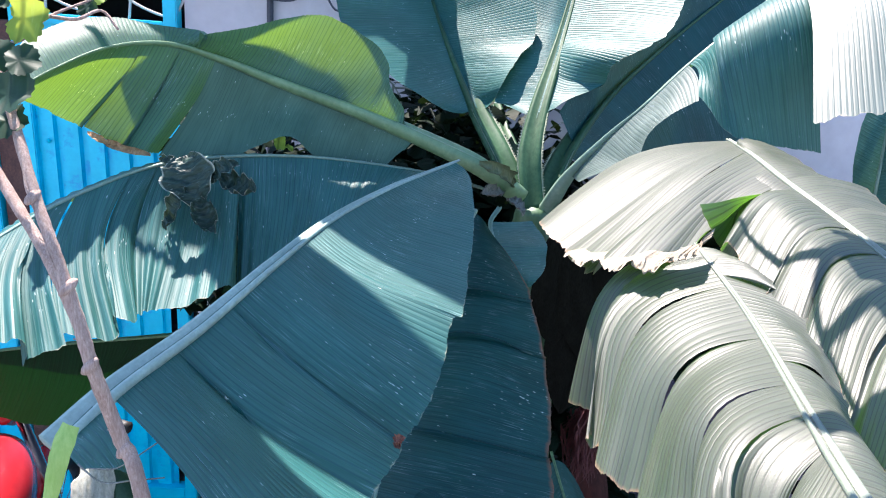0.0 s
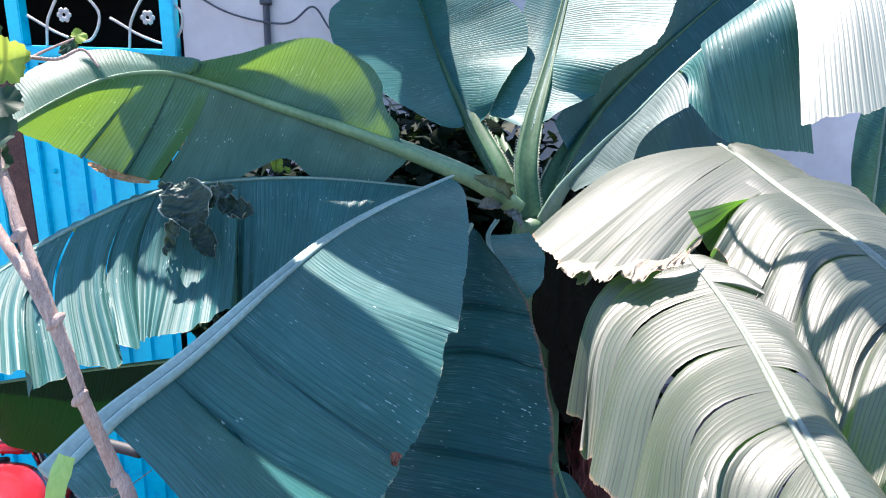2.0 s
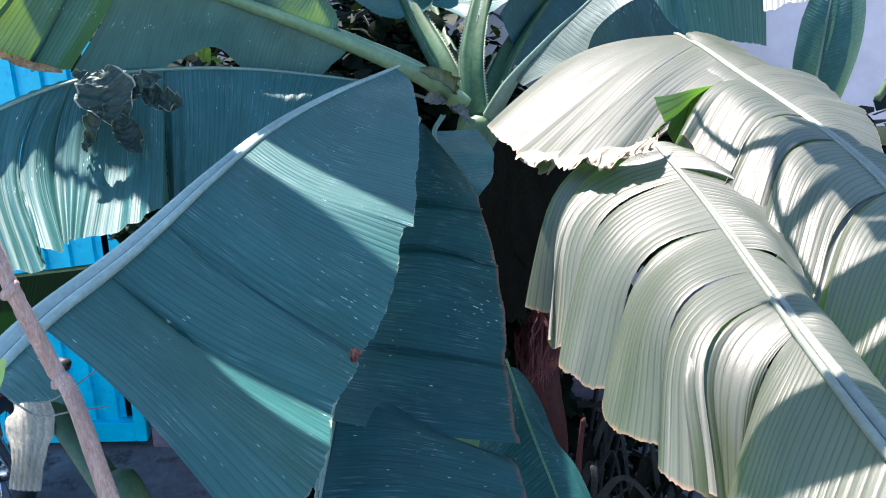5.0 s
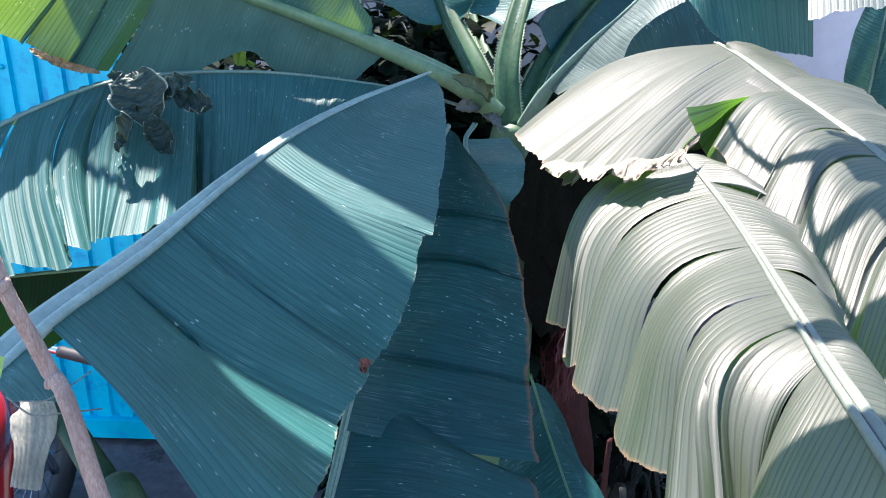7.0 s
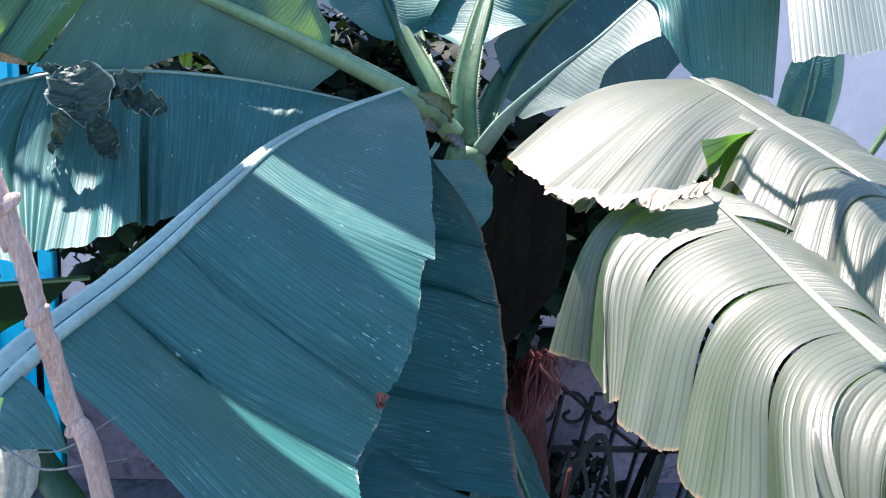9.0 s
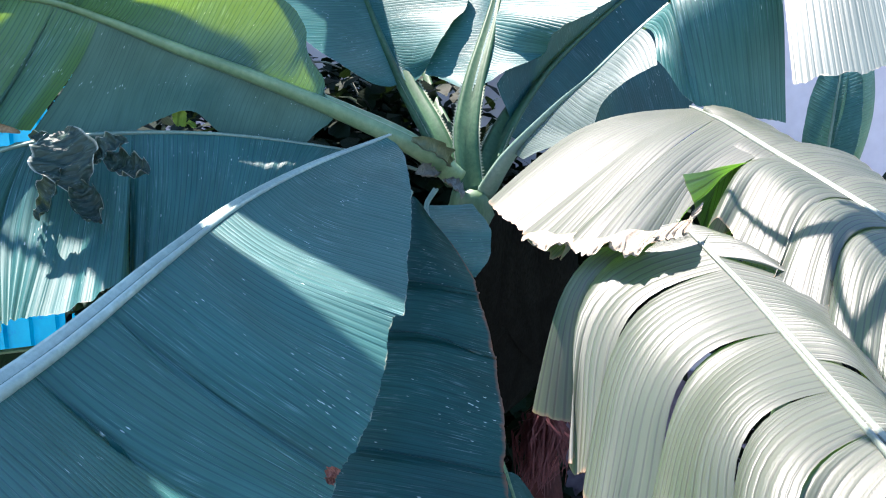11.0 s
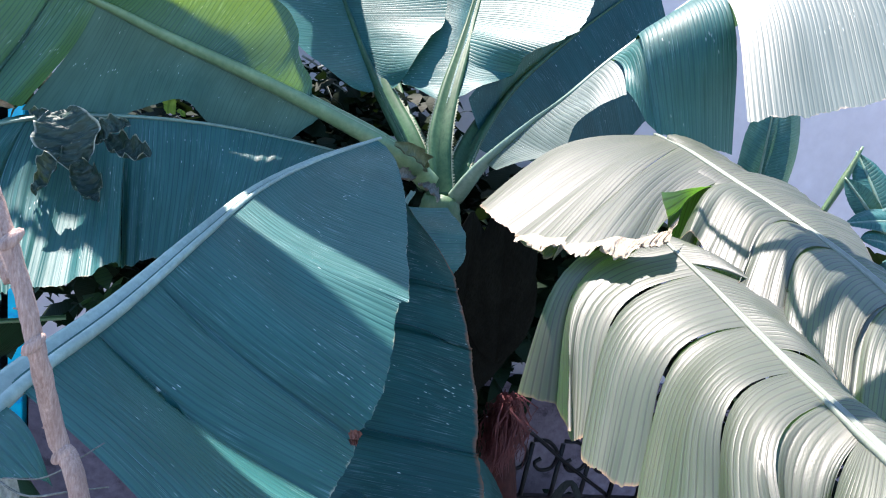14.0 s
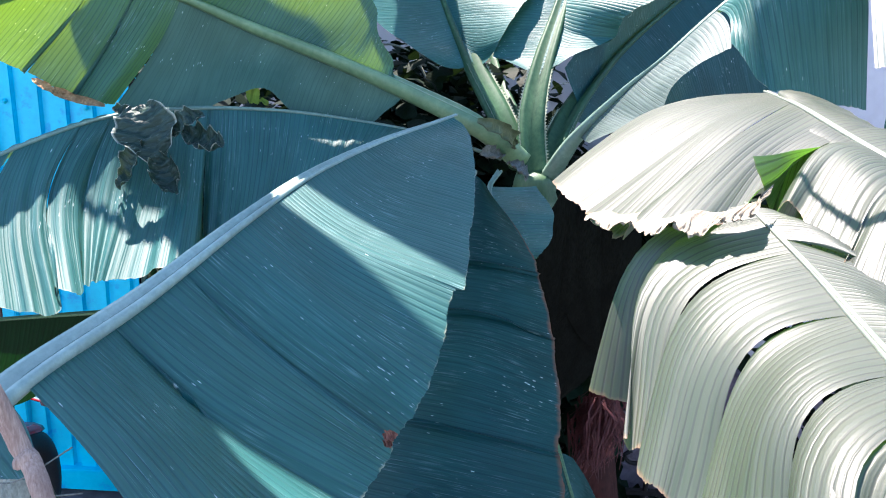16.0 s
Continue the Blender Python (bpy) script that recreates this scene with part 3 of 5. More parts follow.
# drooping tattered leaf
banana_leaf(
    plant,
    [(0.161, 1.711, 1.858), (0.019, 1.674, 1.901), (-0.11, 1.641, 1.924), (-0.28, 1.589, 1.944), (-0.436, 1.525, 1.947), (-0.564, 1.477, 1.931), (-0.661, 1.422, 1.896), (-0.748, 1.353, 1.852), (-0.82, 1.271, 1.801), (-0.873, 1.188, 1.746)],
    [
        [(0.108, 0.158, -126, 6, -135, -17), (0.222, 0.247, -99, -13, -104, -36), (0.302, 0.274, -89, -31, -95, -40), (0.381, 0.293, -80, -55, -86, -39), (0.427, 0.298, -87, -69, -79, -39)],
        [(0.434, 0.321, -81, -56, -81, -28), (0.48, 0.352, -90, -65, -83, -27), (0.512, 0.347, -93, -61, -84, -29), (0.556, 0.348, -119, -56, -68, -28)],
        [(0.564, 0.373, -120, -44, -61, -29), (0.604, 0.346, -115, -46, -62, -25)],
        [(0.61, 0.382, -108, -41, -58, -30), (0.667, 0.356, -92, -40, -58, -30), (0.712, 0.325, -98, -35, -61, -29)],
        [(0.717, 0.347, -97, -33, -55, -30), (0.767, 0.329, -93, -28, -61, -36)],
        [(0.772, 0.314, -93, -31, -61, -23), (0.844, 0.272, -88, -24, -62, -23), (0.925, 0.244, -81, -15, -58, -17), (0.986, 0.172, -77, -19, -65, -9)],
    ],
    [
        [(0.221, 0.143, 115, -10, 92, -29), (0.444, 0.211, 114, -6, 112, -26), (0.665, 0.202, 122, -8, 121, -27), (0.886, 0.206, 129, -11, 129, -32)],
    ],
    seed=7, thick=(0.006, 0.005, 0.005, 0.005, 0.003), pleat=0.0010, ripple=0.0040, lap=0.004, split=(4,), camber=0.002, label="drooping blue-green leaf torn into strips",
)
# upright leaf; its top, out of view, is added and torn to shape shade
banana_leaf(
    plant,
    [(0.205, 1.698, 1.851), (0.154, 1.784, 1.941), (0.091, 1.914, 2.038), (0.017, 2.081, 2.177), (-0.034, 2.206, 2.288), (-0.091, 2.303, 2.44), (-0.11, 2.2, 2.7), (-0.14, 2.08, 2.96), (-0.19, 1.8, 3.1), (-0.265, 1.53, 3.1), (-0.33, 1.3, 3.04), (-0.42, 1, 2.88)],
    [
        [(0.179, 0.052, -119, -27, -144, -12), (0.203, 0.162, -128, -15, -123, -4), (0.232, 0.262, -131, -9, -123, -2), (0.263, 0.35, -130, -7, -125, 2), (0.296, 0.395, -132, 1, -124, -2), (0.363, 0.373, -133, 1, -125, 2), (0.441, 0.109, -121, 7, -141, 4), (0.545, 0.125, -185, 26, -170, -1), (0.64, 0.246, -167, 5, -183, -9), (0.677, 0.574, -209, 5, -178, -11), (0.734, 0.567, -203, 8, -183, -22), (0.802, 0.33, -200, 8, -199, -18)],
        # narrow strips added to dapple the drooping leaf with shade
        [(0.682, 0.70, -208, 5, -178, -12), (0.689, 0.71, -208, 5, -178, -12)],
        [(0.701, 0.66, -207, 5, -179, -14), (0.715, 0.68, -206, 6, -180, -16)],
        [(0.726, 0.76, -204, 7, -181, -19), (0.732, 0.77, -203, 8, -182, -20)],
        [(0.825, 0.296, 159, 15, 163, -24), (0.853, 0.328, 171, 16, 174, -26), (0.885, 0.324, 194, 3, 191, -20)],
        [(0.922, 0.30, 180, 3, 132, -21), (0.94, 0.306, 187, 0, 168, -21), (0.961, 0.324, 190, 5, 186, -22), (0.994, 0.256, 190, 0, 189, -18)],
    ],
    [
        [(0.177, 0.035, -16, -27, -34, 37), (0.207, 0.115, -48, -11, -44, 21), (0.243, 0.185, -33, 14, -35, 7), (0.272, 0.244, -30, 11, -26, 9), (0.327, 0.258, -28, 11, -23, 22), (0.4, 0.126, -34, 24, -16, 24), (0.545, 0.043, 0, 11, 0, -29), (0.662, 0.14, -35, -16, -17, -33), (0.75, 0.112, -10, -6, -23, -31), (0.783, 0.106, -7, -5, -26, -33), (0.818, 0.042, -47, -27, -45, -58), (0.984, 0.032, 26, -31, 0, -45)],
    ],
    seed=9, pleat=0.0007, lap=0, thick=(0.030, 0.030, 0.024, 0.016, 0.013, 0.011, 0.009, 0.007, 0.005, 0.004), rib_mat=PETIOLE, wings=(0.02, 0.17), label="upright leaf, half in sun",
)
# leaf added overhead, above the view, to shade the young leaf
banana_leaf(
    plant,
    [(0.24, 1.74, 1.86), (0.16, 2.12, 2.02), (0.05, 2.46, 2.4), (-0.12, 2.42, 2.85), (-0.4, 2.25, 3), (-0.7, 2.2, 3), (-1, 2.12, 2.9)],
    [
        [(0.517, 0.057, -131, 0, -117, -24), (0.604, 0.073, -142, 7, -154, -9), (0.648, 0.134, -123, 18, -114, -19), (0.696, 0.157, -133, 17, -130, -16), (0.779, 0.206, -134, 10, -111, -12), (0.845, 0.219, -131, 8, -101, -16), (0.905, 0.19, -128, 8, -100, -16), (0.925, 0.06, -120, 8, -100, -16), (0.983, 0.012, -120, 4, -110, -21)],
    ],
    [
        [(0.517, 0.049, 153, -3, 115, -25), (0.666, 0.153, 135, 33, 135, -26), (0.834, 0.137, 141, 23, 141, -28), (0.983, 0.025, 145, 6, 154, -25)],
    ],
    seed=10, thick=(0.02, 0.016, 0.012, 0.009, 0.006, 0.004, 0.002), rib_mat=PETIOLE, label="leaf added high over the others to shade them",
)
# upright leaf beside it
banana_leaf(
    plant,
    [(0.229, 1.682, 1.835), (0.221, 1.74, 1.937), (0.241, 1.819, 2.04), (0.28, 1.923, 2.152), (0.316, 2.025, 2.258), (0.363, 2.142, 2.408), (0.43, 2.254, 2.6)],
    [
        [(0.318, 0.088, 139, 3, 157, 17), (0.383, 0.123, 147, -13, 169, -7), (0.471, 0.112, 164, -12, 157, -3), (0.585, 0.091, 169, 11, 151, 1), (0.744, 0.103, 180, 12, 160, 17), (0.973, 0.04, 188, 18, 171, 24)],
    ],
    [
        [(0.338, 0.043, -32, -6, -25, 33), (0.424, 0.103, -56, -25, -14, 9), (0.474, 0.145, -47, -20, -13, 3)],
        [(0.545, 0.182, -60, 0, -44, -6), (0.609, 0.28, -45, 1, -50, 3), (0.674, 0.309, -33, 10, -49, -2), (0.775, 0.303, -32, 12, -39, 4), (0.961, 0.18, -23, 16, -24, 15)],
    ],
    seed=11, pleat=0.0007, thick=(0.032, 0.030, 0.024, 0.014, 0.010, 0.004), rib_mat=PETIOLE, wings=(0.03, 0.33), label="upright leaf with folded sunlit side",
)
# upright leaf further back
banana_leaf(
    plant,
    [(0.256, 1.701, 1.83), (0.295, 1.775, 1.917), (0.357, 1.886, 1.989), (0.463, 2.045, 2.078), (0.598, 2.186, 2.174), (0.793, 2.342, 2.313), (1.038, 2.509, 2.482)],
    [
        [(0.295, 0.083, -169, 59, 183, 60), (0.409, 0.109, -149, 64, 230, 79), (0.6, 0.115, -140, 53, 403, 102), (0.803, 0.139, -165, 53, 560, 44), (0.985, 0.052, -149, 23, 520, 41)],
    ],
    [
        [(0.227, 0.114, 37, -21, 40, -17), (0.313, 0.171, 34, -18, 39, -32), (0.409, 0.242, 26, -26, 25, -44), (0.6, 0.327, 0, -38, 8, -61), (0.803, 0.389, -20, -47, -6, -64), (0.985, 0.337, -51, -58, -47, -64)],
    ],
    seed=13, mat=SHADED_LEAF, thick=(0.030, 0.026, 0.018, 0.010, 0.004), rib_mat=PETIOLE, wings=(0.03, 0.24), label="shaded upright leaf",
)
# arching leaf with a folded side
banana_leaf(
    plant,
    [(0.266, 1.682, 1.835), (0.295, 1.603, 1.942), (0.355, 1.545, 2.045), (0.414, 1.518, 2.118), (0.487, 1.521, 2.2), (0.567, 1.532, 2.276), (0.668, 1.543, 2.367), (0.782, 1.541, 2.448), (0.901, 1.526, 2.496)],
    [
        [(0.504, 0.151, -87, -3, -105, -28), (0.539, 0.223, -101, 6, -78, -57), (0.588, 0.29, -110, 8, -50, -68)],
        [(0.581, 0.295, -117, 14, -42, -66), (0.671, 0.382, -111, 9, -25, -72), (0.745, 0.44, -102, 1, 3, -74)],
    ],
    [
        [(0.153, 0.025, 48, 14, -115, -128), (0.248, 0.015, 49, -37, -281, -66), (0.373, 0.015, 48, -31, -281, -67), (0.499, 0.017, 60, -22, -285, -65), (0.625, 0.017, 61, -24, -285, -65), (0.75, 0.017, 60, -22, -285, -65), (0.875, 0.181, 67, -21, -284, -68), (0.991, 0.015, 68, -14, -284, -69)],
    ],
    seed=15, thick=(0.022, 0.006, 0.003, 0.002), pleat=0.0003, ragged=0.003, label="arching leaf with broad hanging panels",
)
# its folded side, which turns up the waxy underside
arch = [(0.266, 1.682, 1.835), (0.295, 1.603, 1.942), (0.355, 1.545, 2.045), (0.414, 1.518, 2.118), (0.487, 1.521, 2.2), (0.567, 1.532, 2.276), (0.668, 1.543, 2.367), (0.782, 1.541, 2.448), (0.901, 1.526, 2.496)]
part("folded_underside", lamina(arch, [
    [
        [(0.124, 0.074, -80, -4, -88, 6), (0.196, 0.167, -76, -5, -86, 4), (0.25, 0.176, -83, -8, -87, -3), (0.315, 0.131, -83, -9, -91, 0), (0.375, 0.131, -81, -5, -95, -2), (0.447, 0.136, -90, -6, -96, -17), (0.5, 0.162, -89, -7, -105, -24)],
    ],
    [
        [(0.755, 0.49, -103, -7, -106, -39), (0.86, 0.522, -101, -10, -103, -42), (0.99, 0.525, -100, -9, -102, -41)],
    ],
], 16, pleat=0.0004, wave=0.008, ragged=0.012, camber=0.002), GLAUCOUS, plant, "whitish waxy underside of a folded leaf")
# low leaf by the stem
banana_leaf(
    plant,
    [(0.245, 1.187, 1.503), (0.271, 1.13, 1.438), (0.295, 1.057, 1.388), (0.316, 0.967, 1.348), (0.323, 0.845, 1.329)],
    [
        [(0.046, 0.023, 14, 0, -25, -21), (0.25, 0.09, 12, -43, -31, -36), (0.5, 0.097, 12, -9, -5, -45), (0.75, 0.116, 18, -5, 5, -55), (0.972, 0.04, 7, -15, 5, -52)],
    ],
    [
        [(0.046, 0.056, -129, -15, -134, -18), (0.25, 0.121, -145, -41, -141, -12), (0.5, 0.16, -161, -36, -150, -15), (0.75, 0.163, -161, -36, -155, -20), (0.972, 0.037, -139, 3, -175, -35)],
    ],
    seed=17, thick=(0.003, 0.0015), mat=SHADED_LEAF, rib_mat=GREEN_STEM, label="low shaded leaf",
)
# short leaf by the crown
banana_leaf(
    plant,
    [(0.143, 1.566, 1.866), (0.121, 1.515, 1.843), (0.127, 1.424, 1.828), (0.157, 1.358, 1.792), (0.187, 1.319, 1.772)],
    [
        [(0.227, 0.09, -10, 1, 3, 6), (0.412, 0.112, -12, 0, -1, -5), (0.697, 0.079, 1, 11, 17, 3), (0.966, 0.012, -61, 46, 0, 1)],
    ],
    seed=19, thick=(0.006, 0.002), label="short teal leaf",
)
# broad leaf on the small plant
broad_leaf = banana_leaf(
    small_plant,
    [(-0.386, 0.651, 1.834), (-0.35, 0.724, 1.862), (-0.292, 0.835, 1.888), (-0.228, 0.981, 1.924), (-0.17, 1.147, 1.943), (-0.087, 1.292, 1.963), (0.004, 1.415, 1.979), (0.041, 1.446, 1.99)],
    [
        [(0, 0.059, -35, 10, -39, -7), (0.042, 0.085, -33, 3, -40, -15), (0.096, 0.104, -34, -3, -54, -29)],
    ],
    [
        [(0.128, 0.345, -34, -16, -45, -20), (0.187, 0.334, -30, -21, -37, -20), (0.241, 0.301, -22, -36, -12, -25)],
        [(0.245, 0.299, -23, -36, -7, -24), (0.289, 0.296, -17, -33, -12, -25), (0.338, 0.29, -20, -34, -17, -27)],
        [(0.341, 0.29, -18, -35, -16, -27), (0.398, 0.29, -25, -27, -20, -26), (0.45, 0.277, -33, -25, -11, -22), (0.5, 0.262, -39, -20, -10, -16), (0.519, 0.272, -40, -20, -10, -14), (0.625, 0.23, -52, -16, -2, -12), (0.74, 0.156, -44, -13, -9, -11), (0.851, 0.079, -44, -15, -31, -7), (0.956, 0.03, -29, -11, -34, -25)],
    ],
    [
        [(0.133, 0.063, 143, -13, 101, -63), (0.221, 0.056, 143, -7, 81, -60), (0.373, 0.056, 133, -16, 65, -65), (0.632, 0.05, 131, -7, 54, -43), (0.838, 0.036, 124, 4, 56, -46)],
    ],
    seed=21, lap=0.009, thick=(0.018, 0.009, 0.003), pleat=0.0007, camber=0.002, rib_mat=WAXY_RIB, label="broad blue-green leaf, mostly in shade",
)
# low leaf, its shade put into the colour
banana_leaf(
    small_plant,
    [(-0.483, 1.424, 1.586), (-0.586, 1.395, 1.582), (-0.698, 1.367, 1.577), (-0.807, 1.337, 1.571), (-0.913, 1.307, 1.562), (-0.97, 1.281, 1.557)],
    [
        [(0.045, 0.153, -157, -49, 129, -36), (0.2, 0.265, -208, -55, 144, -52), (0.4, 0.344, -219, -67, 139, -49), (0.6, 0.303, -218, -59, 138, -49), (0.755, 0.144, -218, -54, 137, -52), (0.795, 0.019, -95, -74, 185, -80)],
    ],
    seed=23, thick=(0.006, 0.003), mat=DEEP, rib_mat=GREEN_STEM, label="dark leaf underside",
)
# unseen leaf added over the sunlit ones; its strips cut their shade pattern
banana_leaf(
    right_plant,
    [(0.6, 0.02, 1.75), (0.58, 0.12, 2.15), (0.47, 0.35, 2.5), (0.37, 0.6, 2.62), (0.345, 0.83, 2.635), (0.345, 1.015, 2.62), (0.37, 1.135, 2.59)],
    [
        [(0.44, 0.29, 150, 10, 164, -23), (0.5, 0.33, 158, 12, 171, -22), (0.575, 0.30, 165, 12, 179, -22)],
        [(0.64, 0.19, 170, 8, 176, -16), (0.678, 0.205, 174, 8, 180, -16)],
        [(0.685, 0.15, 175, 8, 180, -16), (0.742, 0.135, 178, 7, 180, -16)],
        [(0.748, 0.04, 178, 6, 180, -16), (0.775, 0.03, 179, 6, 180, -16)],
        [(0.78, 0.03, 180, 6, 182, -14), (0.835, 0.03, 180, 6, 182, -14)],
        [(0.838, 0.112, 203, 6, 203, -10), (0.858, 0.108, 203, 6, 203, -10)],
        [(0.862, 0.025, 182, 6, 184, -14), (0.912, 0.025, 182, 6, 184, -14)],
        [(0.915, 0.23, 190, 2, 90, -6), (0.935, 0.22, 190, 2, 90, -6)],
        [(0.938, 0.30, 205, 7, 268, -10), (0.962, 0.33, 205, 7, 268, -10)],
        [(0.965, 0.02, 182, 6, 184, -12), (0.985, 0.02, 182, 6, 184, -12)],
    ],
    [
        [(0.5, 0.06, 22, 15, 22, -30), (0.62, 0.10, 14, 8, 12, -20), (0.78, 0.10, 8, 8, 6, -20), (0.9, 0.085, 8, 8, 6, -20), (0.985, 0.02, 20, 0, 20, -20)],
    ],
    seed=24, lap=0, thick=(0.02, 0.016, 0.012, 0.008, 0.005, 0.003, 0.002), rib_mat=PETIOLE, label="unseen torn leaf added to shade the sunlit leaves",
)
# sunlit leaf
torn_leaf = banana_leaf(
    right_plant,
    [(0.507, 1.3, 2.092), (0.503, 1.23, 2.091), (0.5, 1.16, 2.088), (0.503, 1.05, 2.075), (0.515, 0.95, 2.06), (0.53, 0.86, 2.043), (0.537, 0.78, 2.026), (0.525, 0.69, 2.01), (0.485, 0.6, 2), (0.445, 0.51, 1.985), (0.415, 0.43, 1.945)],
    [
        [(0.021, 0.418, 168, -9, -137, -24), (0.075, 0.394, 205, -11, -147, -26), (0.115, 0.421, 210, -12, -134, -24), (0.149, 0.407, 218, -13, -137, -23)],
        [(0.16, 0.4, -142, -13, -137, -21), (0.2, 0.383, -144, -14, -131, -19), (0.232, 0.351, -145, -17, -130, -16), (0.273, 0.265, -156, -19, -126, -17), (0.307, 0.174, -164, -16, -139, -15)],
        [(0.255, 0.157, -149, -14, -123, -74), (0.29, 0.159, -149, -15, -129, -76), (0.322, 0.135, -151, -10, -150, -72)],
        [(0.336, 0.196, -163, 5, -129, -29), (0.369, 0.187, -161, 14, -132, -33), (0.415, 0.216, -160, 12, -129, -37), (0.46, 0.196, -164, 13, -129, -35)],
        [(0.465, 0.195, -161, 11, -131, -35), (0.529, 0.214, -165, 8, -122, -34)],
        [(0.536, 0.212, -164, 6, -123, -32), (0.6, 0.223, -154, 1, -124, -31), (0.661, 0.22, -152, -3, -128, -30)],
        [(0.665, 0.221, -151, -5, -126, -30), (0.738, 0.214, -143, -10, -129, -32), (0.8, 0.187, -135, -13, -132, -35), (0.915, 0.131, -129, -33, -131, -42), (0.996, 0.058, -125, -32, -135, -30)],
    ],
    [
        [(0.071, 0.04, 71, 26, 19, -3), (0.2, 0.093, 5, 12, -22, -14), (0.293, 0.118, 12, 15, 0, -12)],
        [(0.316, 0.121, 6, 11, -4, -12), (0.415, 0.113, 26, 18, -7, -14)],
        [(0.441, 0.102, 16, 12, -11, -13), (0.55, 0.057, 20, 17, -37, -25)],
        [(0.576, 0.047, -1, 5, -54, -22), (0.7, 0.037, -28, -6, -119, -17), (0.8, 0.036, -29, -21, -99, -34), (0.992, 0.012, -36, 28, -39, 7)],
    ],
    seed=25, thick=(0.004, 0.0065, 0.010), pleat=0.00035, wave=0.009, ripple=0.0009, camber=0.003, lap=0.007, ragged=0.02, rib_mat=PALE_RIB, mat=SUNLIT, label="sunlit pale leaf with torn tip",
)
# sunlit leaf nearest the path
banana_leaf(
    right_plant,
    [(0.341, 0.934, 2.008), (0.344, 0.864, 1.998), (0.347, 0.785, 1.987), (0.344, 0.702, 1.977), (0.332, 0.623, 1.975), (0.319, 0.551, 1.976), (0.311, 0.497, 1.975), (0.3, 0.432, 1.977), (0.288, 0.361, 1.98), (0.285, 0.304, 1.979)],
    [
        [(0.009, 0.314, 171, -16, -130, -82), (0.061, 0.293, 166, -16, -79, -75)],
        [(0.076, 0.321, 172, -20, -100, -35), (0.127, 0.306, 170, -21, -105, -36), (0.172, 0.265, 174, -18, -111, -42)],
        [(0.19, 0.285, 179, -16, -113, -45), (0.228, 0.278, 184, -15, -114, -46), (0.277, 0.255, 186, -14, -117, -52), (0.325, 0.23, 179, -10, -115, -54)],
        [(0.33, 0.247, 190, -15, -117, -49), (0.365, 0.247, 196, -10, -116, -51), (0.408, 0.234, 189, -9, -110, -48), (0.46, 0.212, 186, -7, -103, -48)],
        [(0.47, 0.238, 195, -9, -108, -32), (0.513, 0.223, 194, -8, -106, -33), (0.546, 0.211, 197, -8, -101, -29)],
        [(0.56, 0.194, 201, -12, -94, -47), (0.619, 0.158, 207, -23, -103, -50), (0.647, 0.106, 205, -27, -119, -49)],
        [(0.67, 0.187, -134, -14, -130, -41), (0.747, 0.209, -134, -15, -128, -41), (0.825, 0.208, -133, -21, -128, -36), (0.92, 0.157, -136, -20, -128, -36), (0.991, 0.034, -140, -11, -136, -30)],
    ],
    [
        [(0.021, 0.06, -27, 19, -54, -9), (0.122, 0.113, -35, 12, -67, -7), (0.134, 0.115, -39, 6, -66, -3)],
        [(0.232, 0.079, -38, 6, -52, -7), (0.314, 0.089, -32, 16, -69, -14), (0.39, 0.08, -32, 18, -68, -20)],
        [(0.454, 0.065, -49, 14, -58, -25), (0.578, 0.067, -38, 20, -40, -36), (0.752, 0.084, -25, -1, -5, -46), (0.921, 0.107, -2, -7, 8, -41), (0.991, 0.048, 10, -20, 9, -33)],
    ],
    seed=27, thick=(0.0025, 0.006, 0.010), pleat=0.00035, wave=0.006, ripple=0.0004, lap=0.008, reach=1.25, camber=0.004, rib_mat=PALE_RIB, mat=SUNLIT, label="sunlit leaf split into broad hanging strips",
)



# ---- smaller growth ----
def plain_leaf(parent, base, tip, width, sag=0.06, face=(0, -0.6, 0.8), mat=None, seed=1, name="leaf", fold=20, across=8, rib=True, label=""):
    """A lance-shaped leaf from base to tip; face: the way its upper side looks."""
    a, b, f = np.array(base, float), np.array(tip, float), np.array(face, float)
    f /= np.linalg.norm(f)
    mid = (a + b) / 2 + f * sag
    curve = [a, (a + mid) / 2 + f * sag * 0.3, mid, (mid + b) / 2 + f * sag * 0.2, b]
    way = (b - a) / np.linalg.norm(b - a)
    side = np.cross(way, f)
    side /= np.linalg.norm(side)
    blades = []
    for turn in (1, -1):
        keys = []
        for s, w in ((0.04, 0.1), (0.18, 0.62), (0.38, 0.97), (0.6, 0.95), (0.82, 0.6), (0.99, 0.04)):
            d0 = side * turn + way * 0.35 + f * math.tan(radians(fold))
            d1 = side * turn + way * 0.5 - f * 0.25
            angles = [(math.degrees(math.atan2(d[1], d[0])), math.degrees(math.atan2(d[2], math.hypot(d[0], d[1])))) for d in (d0, d1)]
            keys.append((s, width / 2 * w, *angles[0], *angles[1]))
        for p, q in zip(keys, keys[1:]):
            assert abs(p[2] - q[2]) < 180
        blades.append([keys])
    leaf = part(name, lamina(curve, blades, seed, pleat=0.0002, wave=0.006, across=across), mat or LEAF, parent, label)
    if rib:
        part("midrib", tube(curve, (0.006, 0.002), 6, 16), RIB, leaf)
    return leaf


